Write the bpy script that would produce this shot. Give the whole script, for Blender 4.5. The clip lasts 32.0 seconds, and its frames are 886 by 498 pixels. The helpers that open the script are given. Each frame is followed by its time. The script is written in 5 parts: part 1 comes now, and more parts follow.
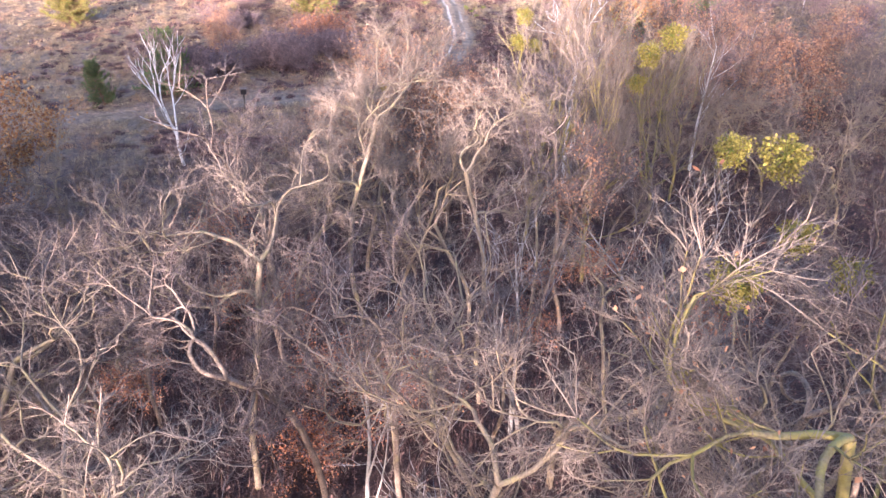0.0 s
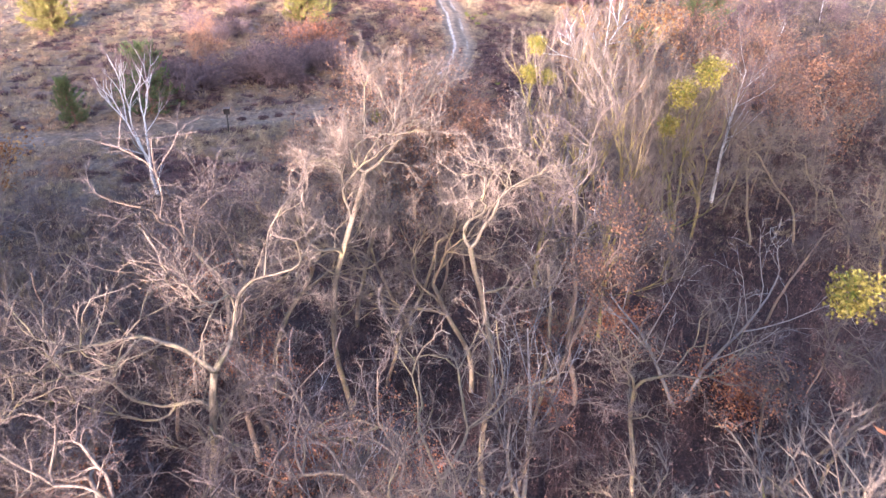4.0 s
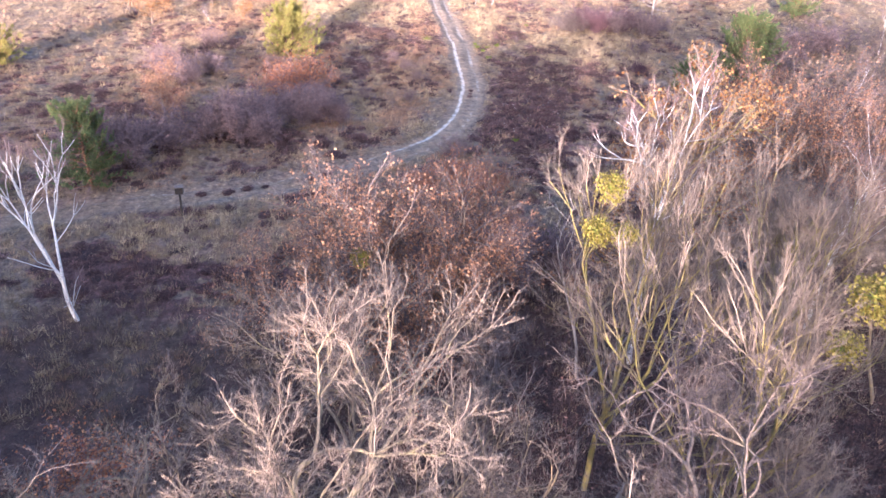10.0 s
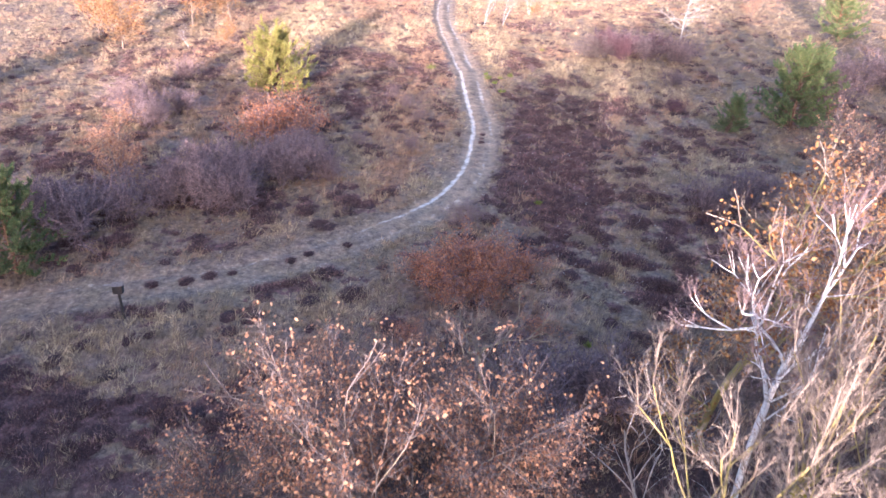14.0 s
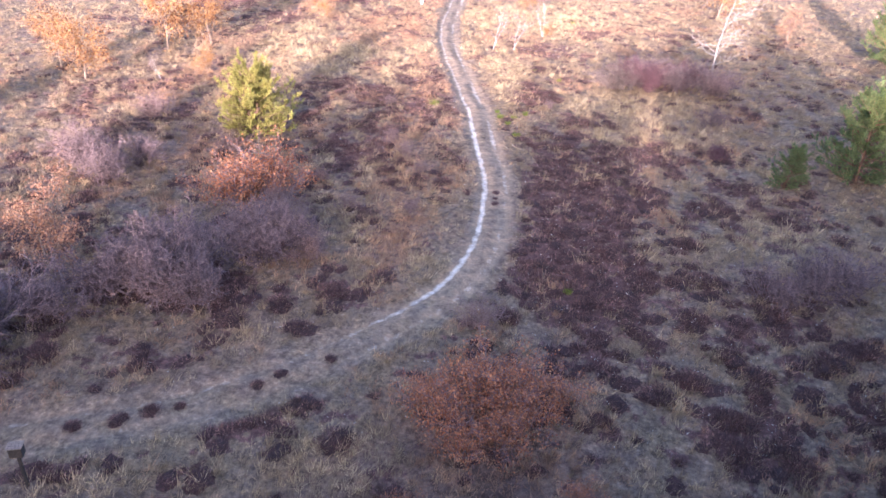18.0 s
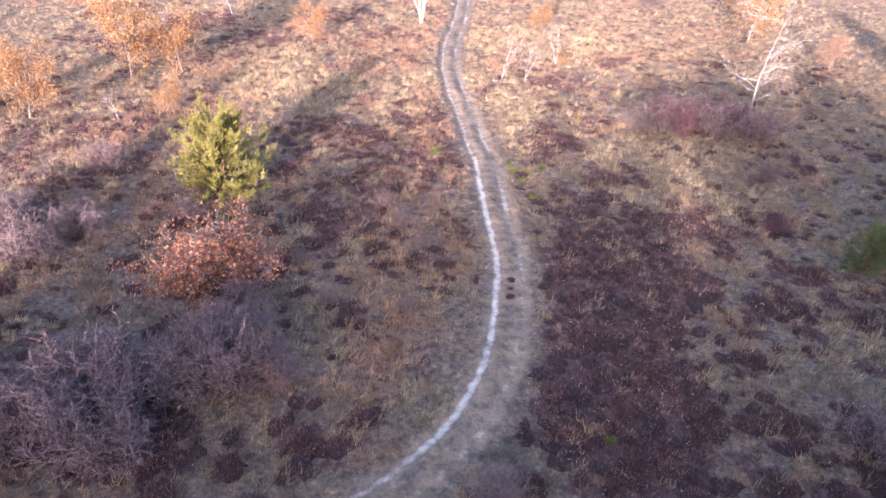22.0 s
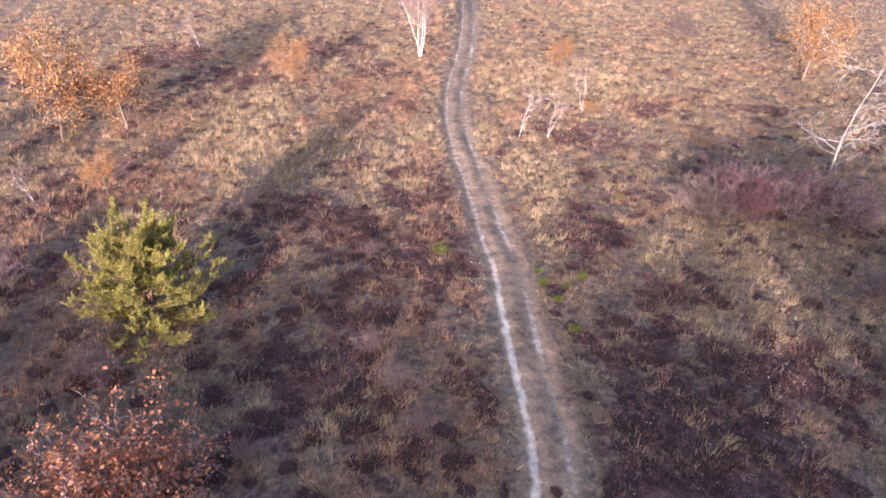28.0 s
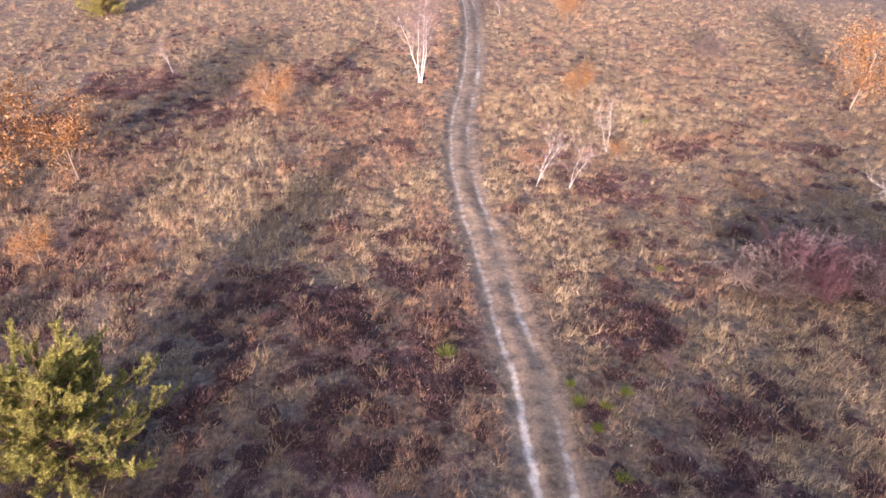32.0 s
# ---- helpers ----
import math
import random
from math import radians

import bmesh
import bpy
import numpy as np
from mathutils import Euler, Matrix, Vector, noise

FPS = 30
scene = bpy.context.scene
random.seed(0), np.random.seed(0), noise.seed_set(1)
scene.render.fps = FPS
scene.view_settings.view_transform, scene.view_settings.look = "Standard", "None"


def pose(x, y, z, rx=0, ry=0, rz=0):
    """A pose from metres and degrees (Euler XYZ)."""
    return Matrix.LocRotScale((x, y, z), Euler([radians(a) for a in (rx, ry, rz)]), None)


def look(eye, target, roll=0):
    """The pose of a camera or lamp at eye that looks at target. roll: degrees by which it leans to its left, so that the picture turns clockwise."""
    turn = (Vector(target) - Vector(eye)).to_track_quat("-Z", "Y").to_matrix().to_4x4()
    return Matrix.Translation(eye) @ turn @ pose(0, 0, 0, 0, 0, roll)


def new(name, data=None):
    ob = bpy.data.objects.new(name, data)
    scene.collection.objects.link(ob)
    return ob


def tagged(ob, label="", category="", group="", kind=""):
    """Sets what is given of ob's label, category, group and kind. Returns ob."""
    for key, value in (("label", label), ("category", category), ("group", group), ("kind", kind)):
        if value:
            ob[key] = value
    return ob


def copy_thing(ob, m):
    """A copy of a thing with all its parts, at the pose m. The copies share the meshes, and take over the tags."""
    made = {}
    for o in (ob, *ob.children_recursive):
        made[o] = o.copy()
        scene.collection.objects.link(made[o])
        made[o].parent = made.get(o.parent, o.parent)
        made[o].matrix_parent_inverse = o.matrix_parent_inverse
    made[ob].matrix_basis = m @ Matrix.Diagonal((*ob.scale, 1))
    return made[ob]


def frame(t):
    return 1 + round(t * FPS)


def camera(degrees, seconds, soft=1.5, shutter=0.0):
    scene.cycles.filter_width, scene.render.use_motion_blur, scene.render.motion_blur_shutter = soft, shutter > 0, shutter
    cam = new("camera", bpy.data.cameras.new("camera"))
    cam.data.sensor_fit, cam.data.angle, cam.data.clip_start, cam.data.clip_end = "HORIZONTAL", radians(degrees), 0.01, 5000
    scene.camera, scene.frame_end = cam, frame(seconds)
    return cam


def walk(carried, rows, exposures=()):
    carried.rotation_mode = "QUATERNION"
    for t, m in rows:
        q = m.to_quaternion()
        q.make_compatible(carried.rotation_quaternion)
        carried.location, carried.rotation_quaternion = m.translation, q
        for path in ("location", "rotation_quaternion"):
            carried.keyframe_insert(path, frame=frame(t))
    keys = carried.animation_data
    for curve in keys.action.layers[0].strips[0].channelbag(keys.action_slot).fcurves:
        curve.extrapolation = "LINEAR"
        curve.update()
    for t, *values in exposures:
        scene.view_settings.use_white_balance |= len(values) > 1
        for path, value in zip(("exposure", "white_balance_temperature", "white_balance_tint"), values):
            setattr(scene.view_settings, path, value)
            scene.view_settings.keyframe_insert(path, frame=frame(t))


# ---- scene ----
cam = camera(63.8, 32.0, shutter=0.45)
# the clip's own exposure and white balance: seconds, stops, kelvin, tint
TONE = [(0, 2.5, 4950, 25), (5, 2.54, 4920, 25), (9, 2.46, 4890, 25), (14, 2.5, 4880, 25), (19, 2.43, 4900, 25), (25, 1.99, 5020, 25), (32, 1.64, 5230, 26)]
METRES, EYE, TILT, LEAN, TURN = 69.2, 20.0, 0.0, 0.0, 0.0
ROWS = [
    (0.0, 0.0, 0.0, 0.0, 0.67, -31.01, -1.11),
    (0.5, -0.0, 0.0058, 0.0003, 0.68, -31.05, -1.12),
    (1.0, -0.0003, 0.0125, 0.0009, 0.66, -31.08, -1.14),
    (1.5, -0.0004, 0.0196, 0.0013, 0.65, -31.1, -1.16),
    (2.0, -0.0006, 0.0286, 0.0016, 0.65, -31.11, -1.23),
    (2.5, -0.0008, 0.0378, 0.0015, 0.63, -31.13, -1.31),
    (4.5, -0.0017, 0.0832, 0.001, 0.68, -31.24, -1.31),
    (5.0, -0.0026, 0.0967, 0.0016, 0.67, -31.21, -1.34),
    (5.5, -0.0033, 0.1095, 0.0022, 0.68, -31.21, -1.32),
    (6.0, -0.0042, 0.1237, 0.0028, 0.68, -31.18, -1.33),
    (6.5, -0.005, 0.1375, 0.0033, 0.68, -31.21, -1.31),
    (7.0, -0.0058, 0.1531, 0.0034, 0.71, -31.22, -1.33),
    (7.5, -0.0066, 0.168, 0.0036, 0.7, -31.22, -1.34),
    (8.0, -0.0072, 0.1845, 0.0039, 0.71, -31.24, -1.32),
    (8.5, -0.008, 0.1998, 0.0037, 0.73, -31.21, -1.41),
    (9.0, -0.0084, 0.2167, 0.0035, 0.77, -31.2, -1.4),
    (9.5, -0.009, 0.2323, 0.0033, 0.8, -31.17, -1.39),
    (10.0, -0.0095, 0.2497, 0.0031, 0.84, -31.18, -1.44),
    (10.5, -0.0103, 0.2663, 0.0034, 0.85, -31.17, -1.49),
    (11.0, -0.0112, 0.2851, 0.0036, 0.87, -31.15, -1.51),
    (11.5, -0.0121, 0.3028, 0.0035, 0.89, -31.15, -1.48),
    (12.0, -0.0132, 0.322, 0.0028, 0.94, -31.12, -1.49),
    (12.5, -0.0141, 0.3396, 0.0024, 0.97, -31.12, -1.47),
    (13.0, -0.0152, 0.3583, 0.0021, 1.0, -31.13, -1.48),
    (13.5, -0.0161, 0.3754, 0.0019, 1.02, -31.11, -1.51),
    (14.0, -0.017, 0.3943, 0.0014, 1.04, -31.08, -1.48),
    (14.5, -0.0179, 0.4115, 0.001, 1.04, -31.07, -1.48),
    (16.5, -0.0226, 0.4795, 0.0009, 1.04, -30.99, -1.57),
    (17.0, -0.0236, 0.4974, 0.0008, 1.06, -30.97, -1.58),
    (17.5, -0.0245, 0.514, 0.0008, 1.09, -30.98, -1.59),
    (18.0, -0.0253, 0.5325, 0.0008, 1.11, -30.97, -1.62),
    (18.5, -0.0261, 0.5496, 0.0011, 1.12, -30.98, -1.65),
    (19.0, -0.0269, 0.5686, 0.0009, 1.12, -30.99, -1.7),
    (19.5, -0.0276, 0.586, 0.001, 1.14, -30.99, -1.74),
    (20.0, -0.0284, 0.6047, 0.0013, 1.13, -31.01, -1.8),
    (20.5, -0.0292, 0.6218, 0.0015, 1.13, -31.0, -1.88),
    (21.0, -0.0302, 0.6403, 0.0019, 1.13, -31.01, -1.92),
    (21.5, -0.0308, 0.6574, 0.0015, 1.15, -30.98, -1.95),
    (22.0, -0.0319, 0.6758, 0.0017, 1.13, -31.0, -1.98),
    (22.5, -0.0327, 0.693, 0.0013, 1.15, -30.97, -2.03),
    (23.0, -0.0342, 0.7114, 0.0004, 1.1, -30.93, -2.01),
    (23.5, -0.035, 0.728, -0.0002, 1.1, -30.9, -2.03),
    (24.0, -0.036, 0.7457, -0.0, 1.08, -30.92, -2.03),
    (24.5, -0.0368, 0.7618, -0.0004, 1.04, -30.89, -2.01),
    (25.0, -0.0376, 0.7786, -0.0001, 1.04, -30.87, -2.01),
    (25.5, -0.0387, 0.7942, -0.0002, 1.01, -30.87, -2.02),
    (27.5, -0.0421, 0.8571, -0.0015, 0.94, -30.84, -1.97),
    (28.0, -0.0431, 0.8729, -0.0016, 0.92, -30.84, -1.96),
    (28.5, -0.0441, 0.8875, -0.0021, 0.9, -30.84, -1.96),
    (29.0, -0.0449, 0.9033, -0.0022, 0.89, -30.86, -1.96),
    (29.5, -0.0459, 0.9182, -0.0029, 0.87, -30.84, -1.95),
    (30.0, -0.0466, 0.9344, -0.0029, 0.88, -30.86, -1.96),
    (30.5, -0.0475, 0.9497, -0.003, 0.86, -30.85, -1.97),
    (31.0, -0.0483, 0.9666, -0.003, 0.86, -30.86, -1.98),
    (31.5, -0.0495, 0.9819, -0.0032, 0.83, -30.83, -1.98),
    (32.0, -0.0503, 0.9984, -0.0033, 0.83, -30.8, -1.97),
]
walk(cam, [(t, pose(0, 0, EYE, TILT, LEAN, TURN) @ pose(METRES * x, METRES * y, METRES * z, 90 + pitch, roll, yaw)) for t, x, y, z, yaw, pitch, roll in ROWS],
     exposures=TONE)

# ---- light ----
SUN_EL, SUN_AZ = 9.5, 12.0          # degrees up; degrees by which the sun stands to the west of straight behind
world = bpy.data.worlds.new("world")
scene.world = world
world.use_nodes = True
wn = world.node_tree.nodes
sky = wn.new("ShaderNodeTexSky")
sky.sky_type, sky.sun_disc = "NISHITA", False
sky.air_density, sky.dust_density, sky.ozone_density = 0.9, 3.0, 0.4
sky.sun_elevation, sky.sun_rotation = radians(SUN_EL), radians(180 + SUN_AZ)
world.node_tree.links.new(sky.outputs[0], wn["Background"].inputs[0])
wn["Background"].inputs[1].default_value = 0.158
sun_dir = Vector((-math.sin(radians(SUN_AZ)), -math.cos(radians(SUN_AZ)), math.tan(radians(SUN_EL)))).normalized()
sun = new("sun", bpy.data.lights.new("sun", "SUN"))
sun.data.energy, sun.data.angle, sun.data.color = 5.3, radians(0.7), (1.0, 0.76, 0.53)
sun.matrix_world = look(sun_dir * 200, (0, 0, 0))

# ---- materials ----


def nodes_of(name, rough=0.85):
    m = bpy.data.materials.new(name)
    m.use_nodes = True
    nt = m.node_tree
    b = nt.nodes["Principled BSDF"]
    b.inputs["Roughness"].default_value = rough
    b.inputs["Specular IOR Level"].default_value = 0.25
    return m, nt, b


def add(nt, kind, **inputs):
    n = nt.nodes.new(kind)
    for k, v in inputs.items():
        n.inputs[k.replace("_", " ")].default_value = v
    return n


def ramp(nt, fac, stops):
    r = nt.nodes.new("ShaderNodeValToRGB")
    e = r.color_ramp.elements
    while len(e) < len(stops):
        e.new(0.5)
    for el, (p, c) in zip(e, stops):
        el.position, el.color = p, (*c, 1)
    nt.links.new(fac, r.inputs[0])
    return r.outputs[0]


def mixc(nt, fac, a, b, blend="MIX"):
    m = nt.nodes.new("ShaderNodeMix")
    m.data_type, m.blend_type = "RGBA", blend
    for sock, v in ((m.inputs[0], fac), (m.inputs[6], a), (m.inputs[7], b)):
        if isinstance(v, bpy.types.NodeSocket):
            nt.links.new(v, sock)
        else:
            sock.default_value = v if isinstance(v, float) else (*v, 1)
    return m.outputs[2]


def calc(nt, op, a, b=0.0, clamp=False):
    m = nt.nodes.new("ShaderNodeMath")
    m.operation, m.use_clamp = op, clamp
    for sock, v in zip(m.inputs, (a, b)):
        if isinstance(v, bpy.types.NodeSocket):
            nt.links.new(v, sock)
        else:
            sock.default_value = v
    return m.outputs[0]


def noisef(nt, scale, detail=4.0, vec=None, rough=0.6):
    n = add(nt, "ShaderNodeTexNoise", Scale=scale, Detail=detail, Roughness=rough)
    if vec is not None:
        nt.links.new(vec, n.inputs["Vector"])
    return n.outputs[0]


def bumped(nt, b, height, strength, distance):
    n = add(nt, "ShaderNodeBump", Strength=strength, Distance=distance)
    nt.links.new(height, n.inputs["Height"])
    nt.links.new(n.outputs[0], b.inputs["Normal"])


def bark(name, dark, light, lichen, lichen_share=0.5, scale=6.0):
    """Bark with a grain of two scales, and lichen in patches."""
    m, nt, b = nodes_of(name, 0.9)
    tc = nt.nodes.new("ShaderNodeTexCoord").outputs["Object"]
    base = ramp(nt, noisef(nt, scale * 4, 5, tc), [(0.32, dark), (0.68, light)])
    patch = ramp(nt, noisef(nt, scale * 0.35, 4, tc), [(1 - lichen_share - 0.08, (0, 0, 0)), (1 - lichen_share + 0.12, (1, 1, 1))])
    col = mixc(nt, patch, base, lichen)
    info = nt.nodes.new("ShaderNodeObjectInfo")
    tint = ramp(nt, info.outputs["Random"], [(0, (0.8, 0.8, 0.82)), (1, (1.15, 1.08, 1.0))])
    nt.links.new(mixc(nt, 1.0, col, tint, "MULTIPLY"), b.inputs["Base Color"])
    bumped(nt, b, noisef(nt, scale * 8, 3, tc), 0.6, 0.02)
    return m


def twiggy(name, a, c):
    m, nt, b = nodes_of(name, 0.85)
    g = nt.nodes.new("ShaderNodeNewGeometry")
    nt.links.new(ramp(nt, g.outputs["Random Per Island"], [(0, a), (1, c)]), b.inputs["Base Color"])
    return m


def leafy(name, stops, glow=0.35, rough=0.6, patch=0.0, tufts=False):
    """Leaves or blades: a colour for each, some light let through."""
    m, nt, b = nodes_of(name, rough)
    g = nt.nodes.new("ShaderNodeNewGeometry")
    fac = g.outputs["Random Per Island"]
    if tufts:                      # the blades of one tuft share a tone
        a = nt.nodes.new("ShaderNodeAttribute")
        a.attribute_name = "tone"
        fac = calc(nt, "ADD", calc(nt, "MULTIPLY", fac, 0.3), calc(nt, "MULTIPLY", a.outputs["Fac"], 0.7))
    col = ramp(nt, fac, stops)
    tc = nt.nodes.new("ShaderNodeTexCoord").outputs["Object"]
    col = mixc(nt, 1.0, col, ramp(nt, noisef(nt, 0.6, 3, tc), [(0.3, (0.75, 0.75, 0.78)), (0.7, (1.2, 1.15, 1.05))]), "MULTIPLY")
    if patch:
        lo, hi = 1 - patch, 1 + patch
        col = mixc(nt, 1.0, col, ramp(nt, noisef(nt, 1.3, 5, tc, 0.75), [(0.34, (lo, lo, lo)), (0.5, (1, 1, 1)), (0.66, (hi, hi * 0.97, hi * 0.92))]), "MULTIPLY")
    nt.links.new(col, b.inputs["Base Color"])
    t = nt.nodes.new("ShaderNodeBsdfTranslucent")
    nt.links.new(col, t.inputs["Color"])
    mx = nt.nodes.new("ShaderNodeMixShader")
    mx.inputs[0].default_value = glow
    nt.links.new(b.outputs[0], mx.inputs[1])
    nt.links.new(t.outputs[0], mx.inputs[2])
    nt.links.new(mx.outputs[0], nt.nodes["Material Output"].inputs[0])
    return m


M_BARK = bark("weathered_bark", (0.11, 0.08, 0.064), (0.33, 0.25, 0.19), (0.36, 0.3, 0.16), 0.34)
M_BARK_YELLOW = bark("lichened_bark", (0.11, 0.085, 0.055), (0.28, 0.22, 0.13), (0.3, 0.245, 0.075), 0.56)
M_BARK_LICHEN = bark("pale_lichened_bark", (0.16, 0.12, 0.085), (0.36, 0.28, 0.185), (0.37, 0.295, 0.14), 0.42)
M_BARK_PALE = bark("dead_pale_wood", (0.22, 0.19, 0.17), (0.42, 0.375, 0.33), (0.32, 0.29, 0.26), 0.4)
M_BARK_DARK = bark("dark_bark", (0.07, 0.05, 0.045), (0.19, 0.14, 0.11), (0.22, 0.2, 0.1), 0.3)
M_TARRED = bark("dark_stained_timber", (0.022, 0.018, 0.016), (0.05, 0.04, 0.035), (0.06, 0.05, 0.04), 0.2)
M_PINE_BARK = bark("pine_bark", (0.1, 0.06, 0.04), (0.3, 0.17, 0.1), (0.28, 0.2, 0.13), 0.3)
M_TWIG = twiggy("grey_brown_twigs", (0.085, 0.062, 0.056), (0.215, 0.157, 0.13))
M_TWIG_DARK = twiggy("brushwood_twigs", (0.052, 0.031, 0.027), (0.175, 0.108, 0.09))
M_TWIG_TAN = twiggy("tan_twigs", (0.14, 0.1, 0.077), (0.31, 0.23, 0.168))
M_TWIG_PURPLE = twiggy("purple_twigs", (0.085, 0.056, 0.056), (0.27, 0.185, 0.175))
M_TWIG_RED = twiggy("red_twigs", (0.06, 0.03, 0.036), (0.175, 0.085, 0.09))
M_TWIG_BIRCH = twiggy("birch_twigs", (0.14, 0.088, 0.08), (0.3, 0.205, 0.185))
M_TWIG_PALE = twiggy("pale_twigs", (0.3, 0.25, 0.22), (0.52, 0.45, 0.39))
M_LEAF_BROWN = leafy("withered_oak_leaves", [(0, (0.2, 0.09, 0.05)), (0.5, (0.37, 0.185, 0.1)), (1, (0.52, 0.3, 0.165))])
M_LEAF_ORANGE = leafy("orange_oak_leaves", [(0, (0.16, 0.06, 0.02)), (0.5, (0.32, 0.155, 0.055)), (1, (0.48, 0.29, 0.12))])
M_LEAF_RED = leafy("rust_red_leaves", [(0, (0.25, 0.085, 0.042)), (0.6, (0.5, 0.205, 0.095)), (1, (0.66, 0.35, 0.175))])
M_MISTLE = leafy("mistletoe_leaves", [(0, (0.12, 0.1, 0.015)), (0.6, (0.235, 0.19, 0.035)), (1, (0.34, 0.285, 0.06))], 0.35)
M_NEEDLE = leafy("pine_needles", [(0, (0.1, 0.11, 0.028)), (0.5, (0.3, 0.275, 0.065)), (1, (0.48, 0.42, 0.11))], 0.3, 0.5)
M_NEEDLE_DARK = leafy("dark_pine_needles", [(0, (0.05, 0.08, 0.036)), (0.6, (0.125, 0.165, 0.058)), (1, (0.25, 0.27, 0.09))], 0.25, 0.5)
M_GRASS = leafy("dry_grass", [(0, (0.13, 0.09, 0.062)), (0.45, (0.29, 0.21, 0.13)), (0.75, (0.46, 0.345, 0.205)), (1, (0.66, 0.52, 0.33))], 0.35, 0.6, 0.3, True)
M_RUST_GRASS = leafy("rusty_grass", [(0, (0.17, 0.095, 0.065)), (0.5, (0.36, 0.215, 0.13)), (1, (0.6, 0.4, 0.24))], 0.3, 0.6, 0.3, True)
M_HEATHER = leafy("heather_sprigs", [(0, (0.045, 0.026, 0.026)), (0.6, (0.125, 0.069, 0.064)), (1, (0.29, 0.175, 0.15))], 0.05, 0.6, 0.45)


def heather_body():
    m, nt, b = nodes_of("heather_mound", 0.95)
    pos = nt.nodes.new("ShaderNodeNewGeometry").outputs["Position"]
    f = noisef(nt, 16.0, 6, pos, 0.8)
    col = ramp(nt, f, [(0.36, (0.027, 0.017, 0.017)), (0.55, (0.082, 0.048, 0.044)), (0.7, (0.185, 0.115, 0.1))])
    tint = ramp(nt, noisef(nt, 0.5, 3, pos), [(0.35, (0.75, 0.8, 0.85)), (0.65, (1.25, 1.0, 0.9))])
    nt.links.new(mixc(nt, 1.0, col, tint, "MULTIPLY"), b.inputs["Base Color"])
    bumped(nt, b, f, 1.0, 0.12)
    return m


M_HEATHER_BODY = heather_body()
M_GREEN = leafy("green_broom", [(0, (0.1, 0.13, 0.02)), (1, (0.3, 0.32, 0.05))], 0.3)
M_LITTER = leafy("leaf_litter", [(0, (0.075, 0.035, 0.03)), (0.6, (0.17, 0.085, 0.065)), (1, (0.3, 0.17, 0.13))], 0.15)


def birch_bark():
    m, nt, b = nodes_of("white_birch_bark", 0.7)
    tc = nt.nodes.new("ShaderNodeTexCoord").outputs["Object"]
    mp = add(nt, "ShaderNodeMapping", Scale=(2.0, 2.0, 9.0))
    nt.links.new(tc, mp.inputs["Vector"])
    marks = ramp(nt, noisef(nt, 3.0, 4, mp.outputs[0]), [(0.36, (0.05, 0.045, 0.04)), (0.44, (0.68, 0.64, 0.6))])
    col = mixc(nt, ramp(nt, noisef(nt, 1.1, 3, tc), [(0.4, (0, 0, 0)), (0.75, (0.7, 0.7, 0.7))]), marks, (0.5, 0.42, 0.36))
    nt.links.new(col, b.inputs["Base Color"])
    bumped(nt, b, noisef(nt, 20.0, 3, tc), 0.4, 0.01)
    return m


M_BIRCH = birch_bark()


